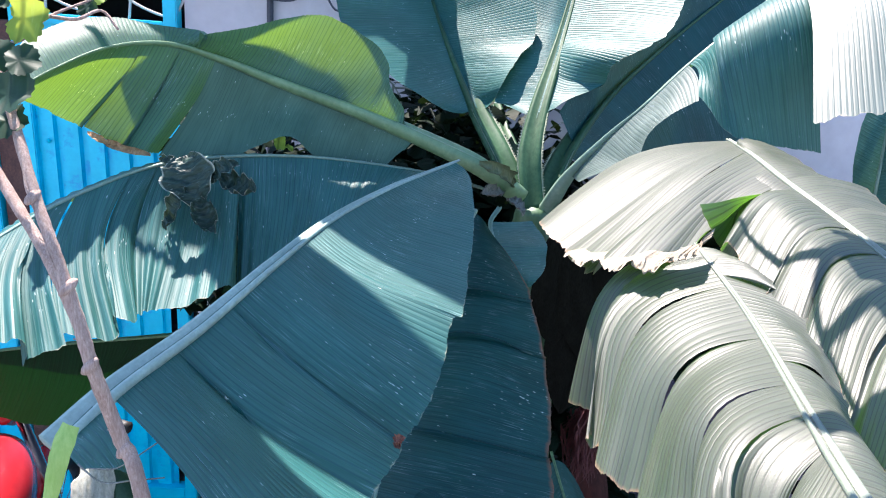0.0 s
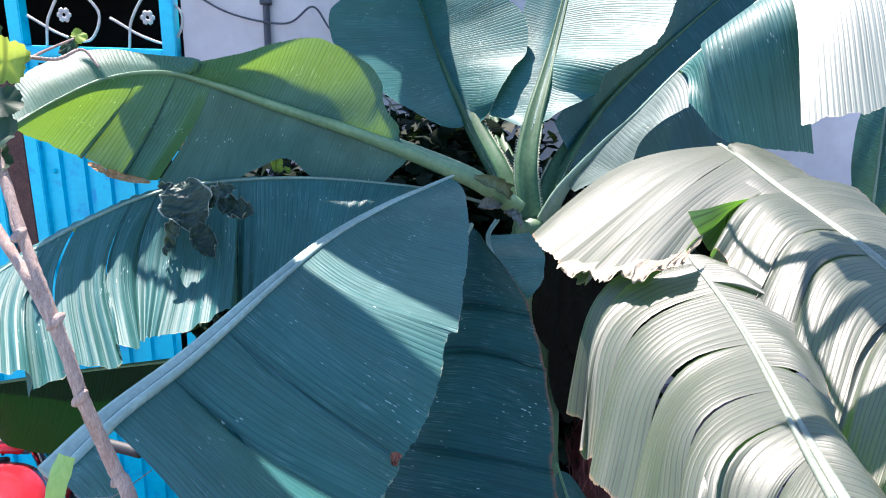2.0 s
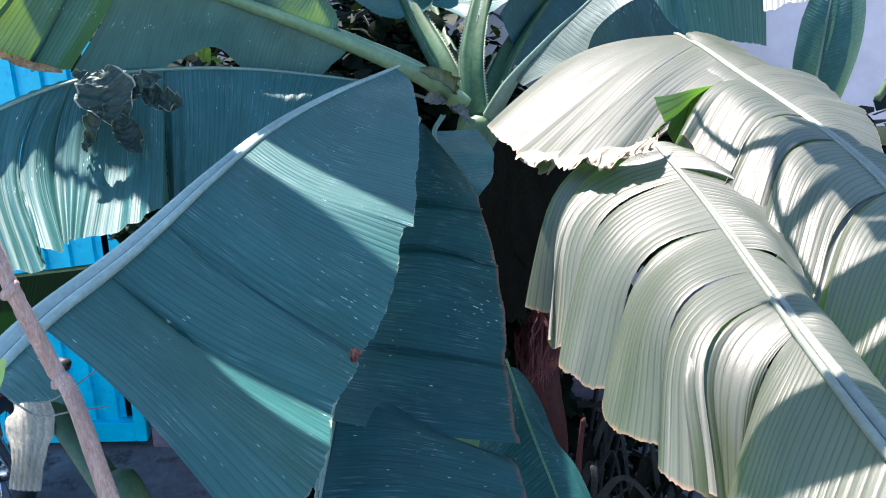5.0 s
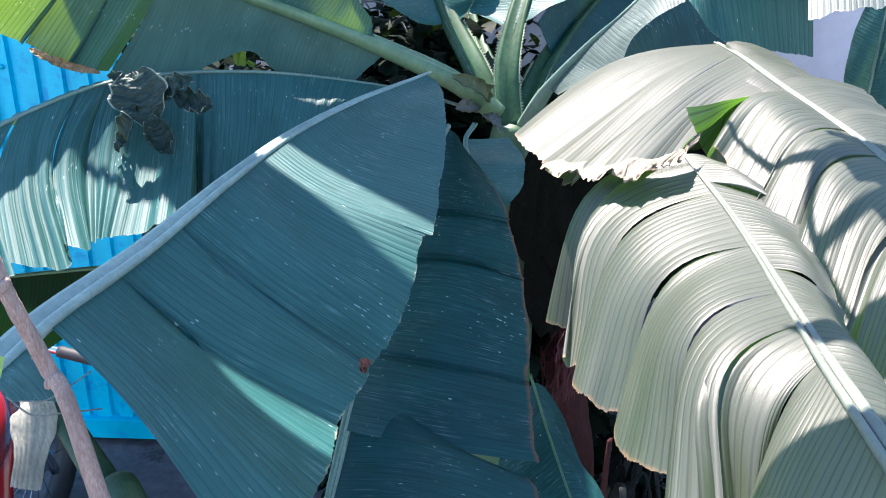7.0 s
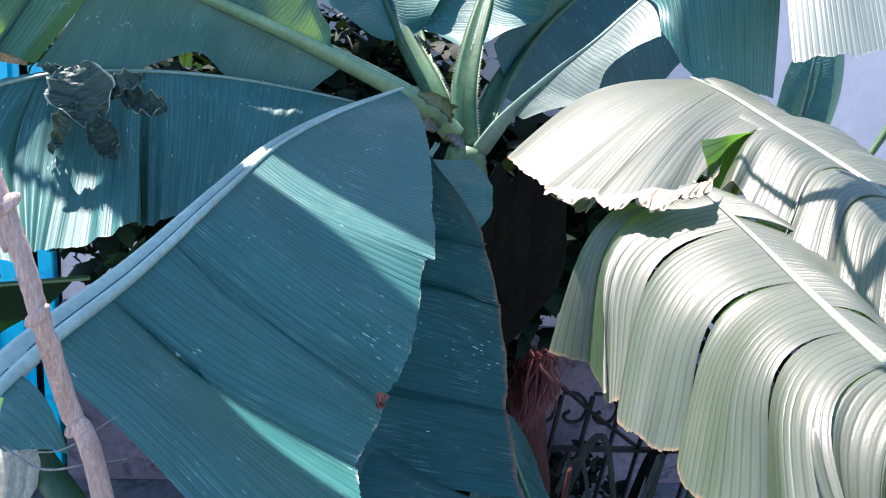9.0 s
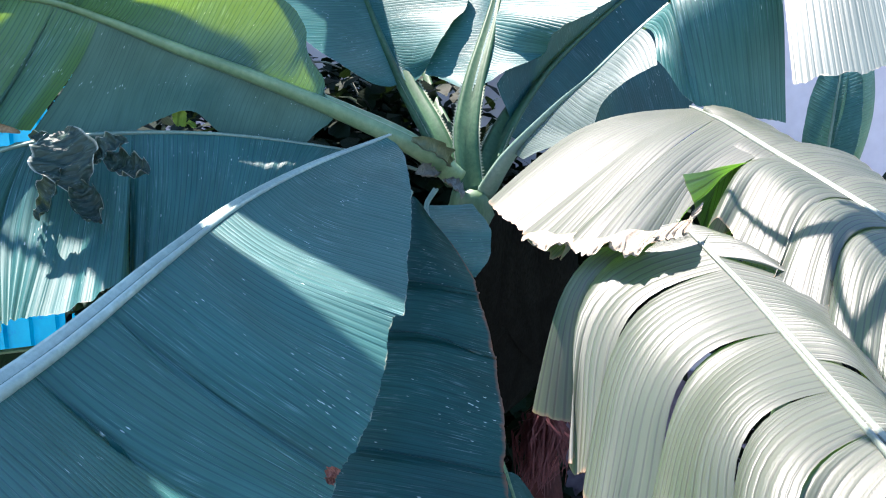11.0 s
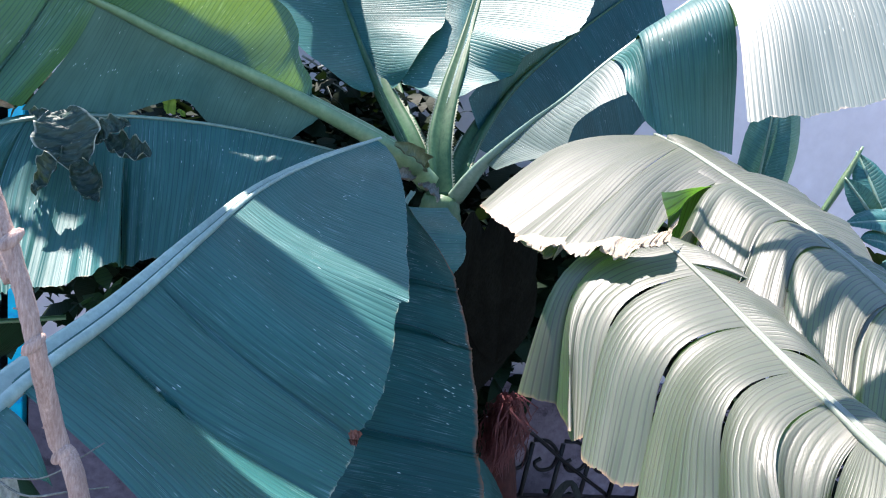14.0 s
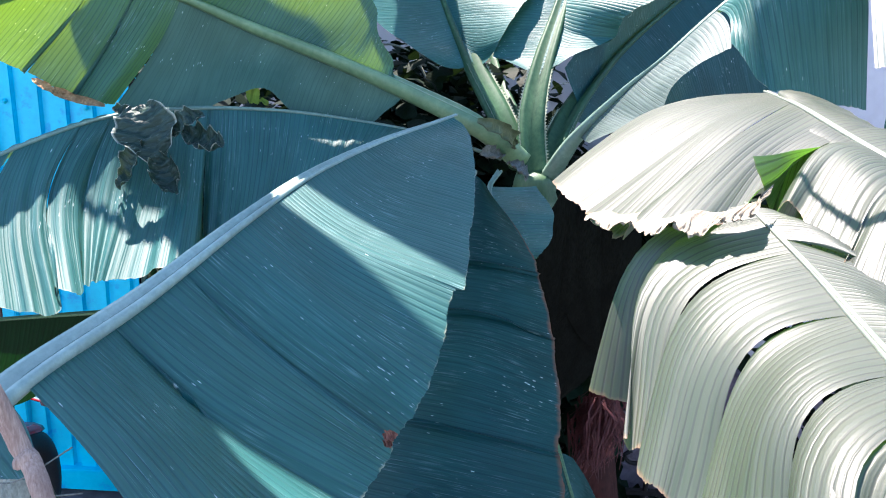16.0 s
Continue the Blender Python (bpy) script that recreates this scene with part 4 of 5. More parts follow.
def shrivelled(parent, base, tip, width, cup, ruffle, seed, face=(0, -0.8, 0.6), name="scrap", mat=None):
    """A small withered blade from base to tip: cupped or rolled across, with a crinkled margin."""
    a, b = Vector(base), Vector(tip)
    way = (b - a).normalized()
    side = way.cross(Vector(face)).normalized()
    out = side.cross(way)
    size = (b - a).length
    rows, cols = 30, 16
    verts, faces, uvs = [], [], []
    for i in range(rows + 1):
        v = i / rows
        w = width * math.sin(math.pi * (0.06 + 0.92 * v)) ** 0.7 * (1 + 0.25 * noise.noise(Vector((v * 4, seed, 0.3))))
        bend = out * (size * 0.25 * math.sin(v * 2.6 + seed) + 0.006 * noise.noise(Vector((v * 5, 1.0, seed))))
        for j in range(cols + 1):
            u = 2 * j / cols - 1
            roll = u * cup
            across = side * (w / 2 * math.sin(roll) / max(cup, 0.1) * 1.2) + out * (w / 2 * (1 - math.cos(roll)) / max(cup, 0.1) * 1.2)
            frill = out * (ruffle * abs(u) ** 2.5 * (math.sin(v * 23 + seed + 1.5 * u) + 0.7 * noise.noise(Vector((v * 14, u * 3, seed)))))
            fold = out * (min(1.0, width / 0.06) * (0.003 * math.cos(v * 30 + abs(u) * 5) + 0.003 * noise.noise(Vector((v * 22, u * 8, seed + 3.0))) + 0.006 * noise.noise(Vector((v * 9, u * 4, seed + 9.0)))))
            verts.append(a + way * (size * v) + bend + across + frill + fold)
            uvs.append((v * size, 1.01 * abs(u)))
    k = cols + 1
    faces = [(i * k + j, i * k + j + 1, (i + 1) * k + j + 1, (i + 1) * k + j) for i in range(rows) for j in range(cols)]
    return part(name, (verts, faces, uvs), mat or WITHERED, parent)


# ---- withered leaf on the drooping leaf ----
dead = thing("withered_leaf", (-0.47, 1.43, 1.93), "dark withered leaf cluster hanging on a banana leaf", "dead leaf")
shrivelled(dead, (-0.507, 1.465, 1.942), (-0.462, 1.398, 1.874), 0.085, 0.7, 0.003, 1, (0, -0.8, 0.6))
shrivelled(dead, (-0.490, 1.421, 1.893), (-0.533, 1.375, 1.838), 0.04, 1.3, 0.004, 2, (-0.3, -0.8, 0.5))
shrivelled(dead, (-0.462, 1.401, 1.880), (-0.430, 1.363, 1.835), 0.062, 1.7, 0.012, 3, (0.2, -0.9, 0.3))
shrivelled(dead, (-0.434, 1.431, 1.935), (-0.350, 1.399, 1.906), 0.055, 1.4, 0.010, 4, (0, -0.7, 0.7))
shrivelled(dead, (-0.512, 1.462, 1.934), (-0.558, 1.464, 1.939), 0.03, 1, 0.004, 5, (0, -0.6, 0.8))
shrivelled(dead, (-0.451, 1.424, 1.916), (-0.389, 1.436, 1.948), 0.04, 1.2, 0.005, 6, (0, -0.7, 0.7))
# ---- dry sheath at the crown ----
sheath = thing("dry_sheath", (0.141, 1.605, 1.864), "grey papery torn sheath by the banana crown", "dead leaf")
shrivelled(sheath, (0.172, 1.640, 1.907), (0.088, 1.549, 1.881), 0.040, 1.5, 0.004, 11.0, (0.1, -0.8, 0.6), mat=GREY_DRY)
shrivelled(sheath, (0.166, 1.621, 1.881), (0.196, 1.553, 1.841), 0.030, 1.3, 0.004, 12.0, (0.1, -0.8, 0.6), mat=GREY_DRY)
shrivelled(sheath, (0.078, 1.575, 1.957), (0.173, 1.646, 1.895), 0.045, 1.6, 0.003, 13.0, (-0.2, -0.8, 0.5), mat=SHEATH_GREEN)
# ---- red old stem with fibres ----
old = thing("banana_stump", (0.40, 1.20, 0.0), "old reddish brown banana stem with ragged fibrous top", "stump")
part("stem", tube([(0.40, 1.20, 0.0), (0.39, 1.21, 0.6), (0.365, 1.25, 1.2), (0.345, 1.29, 1.44)], (0.08, 0.07, 0.055, 0.03), 14, 30, wobble=0.05), SHEATH, old)
for k, (dx, h) in enumerate(((0.05, 1.35), (-0.03, 1.2), (0.075, 1.1))):
    part("sheath_flap", tube([(0.40 + dx, 1.17, 0.3), (0.39 + dx, 1.18, 0.8), (0.37 + dx, 1.20, h)], (0.035, 0.03, 0.008), 8, 16, 0.4, wobble=0.15, seed=k), SHEATH, old)
rng = random.Random(5)
bm = bmesh.new()
for k in range(320):
    a, r = rng.uniform(0, 6.28), rng.uniform(0.0, 0.03)
    p0 = Vector((0.322 + r * math.cos(a), 1.235 + r * math.sin(a), 1.565 + rng.uniform(-0.02, 0.02)))
    p2 = p0 + Vector((rng.uniform(-0.025, 0.025), rng.uniform(-0.03, 0.02), -rng.uniform(0.06, 0.14)))
    p1 = (p0 + p2) / 2 + Vector((rng.uniform(-0.03, 0.03), rng.uniform(-0.03, 0.03), rng.uniform(-0.01, 0.03)))
    w = Vector((0.0018, 0.001, 0))
    vs = [bm.verts.new(q) for q in (p0 - w, p0 + w, p1 + w, p2 + w * 0.3, p2 - w * 0.3, p1 - w)]
    bm.faces.new((vs[0], vs[1], vs[2], vs[5]))
    bm.faces.new((vs[5], vs[2], vs[3], vs[4]))
tagged(part("fibre", bm, FIBRE, old, "ragged red-brown fibre"), kind="stuff")

# ---- stem and dry straps of the small plant ----
part("pseudostem", tube([(-0.381, 0.724, 1.792), (-0.354, 0.703, 1.772), (-0.322, 0.678, 1.744), (-0.285, 0.648, 1.710), (-0.248, 0.618, 1.675), (-0.120, 0.500, 1.200), (-0.080, 0.500, 0.000)], (0.013, 0.0135, 0.014, 0.016, 0.022, 0.04, 0.05), 12, 60, 0.6), STALK, small_plant, "dark green stem")


def strap(parent, points, width, mat, name, label="", seed=1, pleats=5):
    """A thin pleated ribbon of old sheath that hangs along a curve."""
    bm = bmesh.new()
    rows, cols = 40, pleats * 4
    grid = []
    for i in range(rows + 1):
        p = spline(points, i / rows)
        way = Vector(spline(points, min(1, i / rows + 0.02)) - spline(points, max(0, i / rows - 0.02))).normalized()
        side = way.cross(Vector((0.25, 1, 0.1))).normalized()
        out = side.cross(way)
        w = width * (0.55 + 0.45 * math.sin(math.pi * min(1, 0.2 + i / rows))) * (1 + 0.12 * noise.noise(Vector((i * 0.2, seed, 0))))
        grid.append([bm.verts.new(Vector(p) + side * (w * (j / cols - 0.5)) + out * (width * 0.05 * math.sin(j / cols * pleats * 6.28 + seed) + width * 0.2 * (j / cols - 0.5) ** 2)) for j in range(cols + 1)])
    for i in range(rows):
        for j in range(cols):
            bm.faces.new((grid[i][j], grid[i + 1][j], grid[i + 1][j + 1], grid[i][j + 1]))
    return part(name, bm, mat, parent, label)


strap(small_plant, [(-0.345, 0.612, 1.885), (-0.352, 0.60, 1.86), (-0.360, 0.59, 1.82), (-0.375, 0.575, 1.75)], 0.022, YOUNG_STRAP, "sheath_strap", "fresh light green strap", 2, 1)
strap(small_plant, [(-0.379, 0.711, 1.788), (-0.368, 0.689, 1.771), (-0.365, 0.670, 1.741), (-0.367, 0.648, 1.703)], 0.062, DRY, "dry_sheath", "pale dry pleated sheath", 3, 6)
part("tie", tube([(-0.335, 0.60, 1.850), (-0.305, 0.582, 1.845), (-0.275, 0.578, 1.852), (-0.25, 0.59, 1.848)], (0.0010, 0.0006), 6, 24), GREY_DRY, small_plant, "dry fibre tied round the stem")
part("tie", tube([(-0.325, 0.60, 1.846), (-0.290, 0.582, 1.862), (-0.255, 0.592, 1.885)], (0.0006,), 5, 20), GREY_DRY, small_plant)

# ---- shrub with pink bark ----
shrub = thing("shrub", (-0.150, 0.500, 0.000), "leggy shrub with pinkish bark and round toothed leaves", "shrub")
MAIN = [(-0.150, 0.500, 0.000), (-0.165, 0.515, 0.850), (-0.215, 0.548, 1.500), (-0.262, 0.568, 1.835), (-0.283, 0.577, 1.898), (-0.291, 0.557, 1.974), (-0.301, 0.559, 2.019), (-0.319, 0.570, 2.069), (-0.342, 0.591, 2.113), (-0.372, 0.625, 2.171), (-0.407, 0.670, 2.227), (-0.430, 0.697, 2.270), (-0.446, 0.724, 2.310)]
part("stem", tube(MAIN, (0.0112, 0.0099, 0.0077, 0.0064, 0.0057, 0.0052, 0.0047, 0.0042, 0.0037, 0.0031), 10, 110, wobble=0.07, seed=2), BARK, shrub)
part("broken_stem", tube([(-0.312, 0.577, 2.014), (-0.341, 0.598, 2.058), (-0.384, 0.631, 2.099), (-0.435, 0.667, 2.152), (-0.492, 0.708, 2.201), (-0.544, 0.746, 2.240), (-0.625, 0.808, 2.311)], (0.0052, 0.0050, 0.0047, 0.0042, 0.0037, 0.0035), 10, 50, wobble=0.07, seed=4), BARK, shrub)
rng = random.Random(11)
for k in range(4):
    x, y, z = spline(MAIN, 0.31 + 0.12 * k)
    m = Matrix.Translation((x + rng.uniform(-0.004, 0.004), y - 0.004, z)) @ pose(0, 0, 0, 20 * k, 35, 50 * k) @ Matrix.Diagonal((0.0050, 0.0045, 0.0099, 1))
    bm = bmesh.new()
    bmesh.ops.create_icosphere(bm, subdivisions=2, radius=1.0, matrix=m)
    part("knot", bm, BARK, shrub)
for k in range(3):
    p = spline(MAIN, 0.34 + 0.13 * k)
    q = p + np.array((rng.choice((-1, 1)) * rng.uniform(0.007, 0.010), -0.004, rng.uniform(0.0, 0.010)))
    part("thorn", tube([p, (p + q) / 2, q], (0.0011, 0.0005), 5, 4), BARK, shrub)
for k in range(4):
    u = 0.34 + 0.1 * k
    ridge = [spline(MAIN, u + 0.02 * q) + np.array((0.003 * math.sin(q + k), -0.0044, 0)) for q in range(5)]
    part("bark_ridge", tube(ridge, (0.0006, 0.0013, 0.0006), 6, 16), BARK, shrub)


def round_leaf(parent, at, size, turn, mat, seed):
    """A round leaf with a toothed rim, slightly cupped, on a short stalk."""
    m = Matrix.Translation(at) @ pose(0, 0, 0, *turn)
    verts, faces, uvs = [m @ Vector((0, 0, 0))], [], [(0, 0)]
    spokes, rings = 40, 4
    for r in range(1, rings + 1):
        for k in range(spokes):
            a = 2 * math.pi * k / spokes
            rad = size * (r / rings) * (1 + 0.12 * math.cos(a) + 0.07 * noise.noise(Vector((math.cos(a) * 2, math.sin(a) * 2, seed))))
            rad *= 1 - 0.16 * (r / rings) * math.cos(2.5 * a) ** 8 - 0.35 * (r / rings) * max(0.0, math.cos(a - math.pi)) ** 12
            if r == rings:
                rad *= 1 + 0.10 * (k % 2)
            z = 0.6 * size * (r / rings) ** 2 * (noise.noise(Vector((math.cos(a) * 1.3, math.sin(a) * 1.3, seed + 5.0))) + 0.1)
            verts.append(m @ Vector((rad * math.cos(a), rad * math.sin(a), z)))
            uvs.append((0.4 * rad * math.cos(a), 0.3 + 8 * rad * math.sin(a)))
    for k in range(spokes):
        faces.append((0, 1 + k, 1 + (k + 1) % spokes))
        for r in range(rings - 1):
            o = 1 + r * spokes
            faces.append((o + k, o + spokes + k, o + spokes + (k + 1) % spokes, o + (k + 1) % spokes))
    part("leaf", (verts, faces, uvs), mat, parent)


for k, (x, y, z, size, light) in enumerate((
    (-0.378, 0.667, 2.250, 0.0205, 1),
    (-0.413, 0.687, 2.274, 0.0186, 0),
    (-0.466, 0.675, 2.213, 0.0149, 0),
    (-0.336, 0.717, 2.271, 0.0081, 1),
    (-0.413, 0.630, 2.190, 0.0186, 0),
    (-0.371, 0.619, 2.192, 0.0211, 0),
    (-0.377, 0.624, 2.169, 0.0161, 0),
    (-0.393, 0.641, 2.221, 0.0161, 0),
    (-0.365, 0.630, 2.219, 0.0149, 0),
    (-0.435, 0.665, 2.252, 0.0223, 0),
    (-0.401, 0.683, 2.263, 0.0124, 0),
    (-0.454, 0.683, 2.270, 0.0198, 0),
    (-0.340, 0.706, 2.262, 0.0099, 0),
    (-0.485, 0.686, 2.245, 0.0198, 1),
    (-0.439, 0.708, 2.299, 0.0223, 0),
    (-0.470, 0.708, 2.304, 0.0223, 0),
    (-0.413, 0.711, 2.304, 0.0186, 0),
    (-0.438, 0.655, 2.228, 0.0149, 0),
)):
    round_leaf(shrub, (x, y, z), size, (70 + rng.uniform(-25, 25), rng.uniform(-25, 25), rng.uniform(-40, 40)), SHRUB_LIGHT if light else SHRUB_DARK, k)
part("twig", tube([(-0.407, 0.670, 2.227), (-0.381, 0.666, 2.232), (-0.363, 0.681, 2.252), (-0.335, 0.709, 2.269)], (0.0020, 0.0011), 6, 18), BARK, shrub)
part("twig", tube([(-0.372, 0.627, 2.178), (-0.374, 0.626, 2.193), (-0.384, 0.637, 2.206)], (0.0020, 0.0011), 6, 18), BARK, shrub)
part("twig", tube([(-0.365, 0.682, 2.253), (-0.339, 0.682, 2.252), (-0.324, 0.699, 2.260), (-0.308, 0.694, 2.245)], (0.0020, 0.0011), 6, 18), BARK, shrub)

# ---- motorcycle ----
bike = thing("motorcycle", (-1.36, 1.75, 0.0), "parked red motorcycle with chrome handlebar, seen from above", "motorcycle")


def ball(centre, radii, levels=3, shape=None):
    bm = bmesh.new()
    bmesh.ops.create_icosphere(bm, subdivisions=levels, radius=1.0)
    for v in bm.verts:
        p = v.co.copy()
        if shape:
            p = shape(p)
        v.co = Vector(centre) + Vector((p.x * radii[0], p.y * radii[1], p.z * radii[2]))
    return bm


def ring(centre, major, minor, axis="X", n=36, m=10):
    bm = bmesh.new()
    rings = []
    for i in range(n):
        a = 2 * math.pi * i / n
        row = []
        for j in range(m):
            b = 2 * math.pi * j / m
            r, w = major + minor * math.cos(b), minor * math.sin(b)
            p = (w, r * math.cos(a), r * math.sin(a)) if axis == "X" else (r * math.cos(a), r * math.sin(a), w)
            row.append(bm.verts.new(Vector(centre) + Vector(p)))
        rings.append(row)
    for i in range(n):
        for j in range(m):
            bm.faces.new((rings[i][j], rings[(i + 1) % n][j], rings[(i + 1) % n][(j + 1) % m], rings[i][(j + 1) % m]))
    return bm


tank = part("tank", ball((-1.305, 1.74, 0.82), (0.215, 0.30, 0.14), 4, lambda p: Vector((math.copysign(abs(p.x) ** 0.8, p.x) * (1 - 0.22 * p.y), p.y, math.copysign(abs(p.z) ** 0.75, p.z) * (1 + 0.12 * p.y)))), RED, bike, "glossy red fuel tank")
part("filler_cap", ring((-1.322, 1.915, 0.945), 0.024, 0.007, "Z"), CHROME, tank, "chrome filler cap")
part("filler_lid", ball((-1.322, 1.915, 0.95), (0.022, 0.022, 0.008), 2), CHROME, tank)
for k in range(3):
    part("decal", boxed(-1.178 + 0.004 * k, -1.170 + 0.004 * k, 1.66 + 0.022 * k, 1.675 + 0.022 * k, 0.80, 0.825), CHROME, tank, "pale badge stroke", smooth=False)
part("handlebar", tube([(-1.78, 1.84, 1.07), (-1.60, 1.90, 1.07), (-1.50, 1.95, 1.055), (-1.43, 1.985, 1.01), (-1.36, 2.0, 0.995), (-1.26, 2.0, 0.995), (-1.19, 1.985, 1.01), (-1.12, 1.95, 1.055), (-1.02, 1.90, 1.07), (-0.84, 1.84, 1.07)], (0.0115,), 10, 80), CHROME, bike)
part("grip", tube([(-1.80, 1.83, 1.07), (-1.73, 1.855, 1.07), (-1.67, 1.875, 1.07)], (0.017,), 10, 10), RUBBER, bike)
part("grip", tube([(-0.82, 1.83, 1.07), (-0.89, 1.855, 1.07), (-0.95, 1.875, 1.07)], (0.017,), 10, 10), RUBBER, bike)
part("clutch_cable", tube([(-1.66, 1.90, 1.06), (-1.5, 2.02, 1.10), (-1.40, 2.06, 1.02), (-1.36, 2.05, 0.9)], (0.005,), 6, 30), RUBBER, bike)
part("brake_cable", tube([(-1.0, 1.93, 1.06), (-1.16, 2.04, 1.12), (-1.28, 2.08, 1.03), (-1.32, 2.06, 0.9)], (0.005,), 6, 30), RUBBER, bike)
part("lever", tube([(-1.66, 1.91, 1.065), (-1.60, 1.95, 1.08), (-1.50, 1.985, 1.075)], (0.006, 0.004), 8, 14), CHROME, bike)
part("instrument", ball((-1.40, 2.06, 1.04), (0.055, 0.045, 0.04), 3), RUBBER, bike, "dark round instrument")
part("instrument", ball((-1.27, 2.06, 1.04), (0.05, 0.045, 0.04), 3), RUBBER, bike, "dark round instrument")
part("headlight", ball((-1.33, 2.14, 0.94), (0.085, 0.07, 0.085), 3), CHROME, bike)
part("steering_clamp", boxed(-1.40, -1.25, 1.97, 2.03, 0.955, 0.985, bevel=0.008), RED, bike)
for x in (-1.41, -1.25):
    part("fork", tube([(x, 2.03, 0.98), (x, 2.16, 0.6), (x, 2.27, 0.29)], (0.018,), 10, 12), CHROME, bike)
part("seat", ball((-1.345, 1.27, 0.80), (0.14, 0.32, 0.06), 3), RUBBER, bike)
part("engine", boxed(-1.46, -1.23, 1.50, 1.85, 0.30, 0.62, bevel=0.04), CHROME, bike, smooth=False)
part("frame_tube", tube([(-1.33, 2.0, 0.92), (-1.33, 1.95, 0.6), (-1.33, 1.80, 0.28), (-1.33, 1.4, 0.28), (-1.33, 1.2, 0.6)], (0.02,), 10, 30), RUBBER, bike)
part("side_panel", ball((-1.19, 1.42, 0.66), (0.03, 0.16, 0.10), 3), RED, bike)
for y in (2.30, 1.02):
    wheel = part("wheel", ring((-1.33, y, 0.30), 0.235, 0.018), CHROME, bike, "spoked wheel")
    part("tyre", ring((-1.33, y, 0.30), 0.26, 0.045), RUBBER, wheel)
    part("hub", ball((-1.33, y, 0.30), (0.06, 0.045, 0.045), 2), CHROME, wheel)
    for k in range(14):
        a = 2 * math.pi * k / 14
        part("spoke", tube([(-1.33, y, 0.30), (-1.33, y + 0.12 * math.cos(a), 0.30 + 0.12 * math.sin(a)), (-1.33, y + 0.23 * math.cos(a), 0.30 + 0.23 * math.sin(a))], (0.002,), 5, 2), CHROME, wheel)
part("fender", tube([(-1.33, 2.02, 0.36), (-1.33, 2.12, 0.56), (-1.33, 2.30, 0.62), (-1.33, 2.46, 0.56)], (0.06,), 10, 24, 0.35), RED, bike)

# ---- dark growth behind and below ----


def thicket(name, count, low, high, size, mats, label, seed, lean=0.5):
    """Dense small leaves at random in a box, in one mesh."""
    rng = np.random.RandomState(seed)
    verts, faces, uvs = [], [], []
    for k in range(count):
        c = np.array([rng.uniform(a, b) for a, b in zip(low, high)])
        a, e = rng.uniform(0, 6.28), rng.uniform(-1.2, 0.5)
        way = np.array([math.cos(a) * math.cos(e), math.sin(a) * math.cos(e), math.sin(e)])
        side = np.cross(way, (rng.normal(0, lean), rng.normal(0, lean), 1))
        side /= np.linalg.norm(side)
        up = np.cross(side, way)
        s = size * rng.uniform(0.5, 1.3)
        o = len(verts)
        for u, w in ((0, 0), (0.25, 0.32), (0.6, 0.36), (1, 0)):
            for q in ((1, -1) if w else (0,)):
                verts.append(c + way * s * u + side * s * w * 0.8 * q + up * s * (0.25 * math.sin(u * 3) - 0.1 * abs(q)))
                uvs.append((u * s, 0.5 * abs(q)))
        faces += [(o, o + 1, o + 2), (o + 1, o + 3, o + 4, o + 2), (o + 3, o + 5, o + 4)]
    ob = part(name, (verts, faces, uvs), mats, None, label)
    return tagged(ob, label, "foliage", kind="stuff")


# fill for the black gaps between leaves, with shade already in its colour
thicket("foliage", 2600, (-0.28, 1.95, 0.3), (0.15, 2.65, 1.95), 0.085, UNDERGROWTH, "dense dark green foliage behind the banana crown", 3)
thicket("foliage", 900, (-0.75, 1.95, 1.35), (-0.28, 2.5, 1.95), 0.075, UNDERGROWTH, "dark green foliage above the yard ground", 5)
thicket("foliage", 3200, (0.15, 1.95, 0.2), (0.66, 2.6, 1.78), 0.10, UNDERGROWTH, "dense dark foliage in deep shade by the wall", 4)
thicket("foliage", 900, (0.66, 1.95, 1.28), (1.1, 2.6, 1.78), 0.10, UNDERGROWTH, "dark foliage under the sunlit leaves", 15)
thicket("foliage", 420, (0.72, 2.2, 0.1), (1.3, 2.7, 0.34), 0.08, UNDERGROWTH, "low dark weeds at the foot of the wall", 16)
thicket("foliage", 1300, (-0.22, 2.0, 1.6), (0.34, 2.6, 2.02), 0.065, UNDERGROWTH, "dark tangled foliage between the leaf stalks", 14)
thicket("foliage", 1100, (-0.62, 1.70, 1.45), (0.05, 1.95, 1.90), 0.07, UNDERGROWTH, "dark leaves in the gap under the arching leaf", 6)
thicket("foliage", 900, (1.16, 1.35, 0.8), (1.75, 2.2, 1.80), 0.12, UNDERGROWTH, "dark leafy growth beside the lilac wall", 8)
thicket("foliage", 60, (-0.62, 1.5, 1.5), (-0.38, 1.75, 1.75), 0.06, SHRUB_DARK, "green shrub leaves showing under the drooping leaf", 12)
rng = random.Random(21)
sticks = thing("dry_sticks", (0.0, 2.2, 1.9), "tangle of pale dry sticks behind the crown", "sticks")
for k in range(46):
    p = np.array((rng.uniform(-0.16, 0.12), rng.uniform(2.12, 2.32), rng.uniform(1.84, 2.06)))
    d = np.array((rng.uniform(-1, 1), rng.uniform(-0.5, 0.3), rng.uniform(-0.6, 0.6))) * rng.uniform(0.03, 0.08)
    part("stick", tube([p - d, p + (0, 0, 0.008), p + d], (0.004, 0.002), 6, 6), DRY, sticks)
bit = thing("yellow_leaf", (-0.36, 1.66, 1.93), "small fallen yellow leaf caught in dark foliage", "leaf")
round_leaf(bit, (-0.362, 1.665, 1.955), 0.018, (60, 20, 30), SHRUB_LIGHT, 31)
round_leaf(bit, (-0.335, 1.655, 1.945), 0.010, (40, -20, 80), SHRUB_LIGHT, 33)

# dry hanging straps in the dark under the sunlit leaf
rng = random.Random(31)
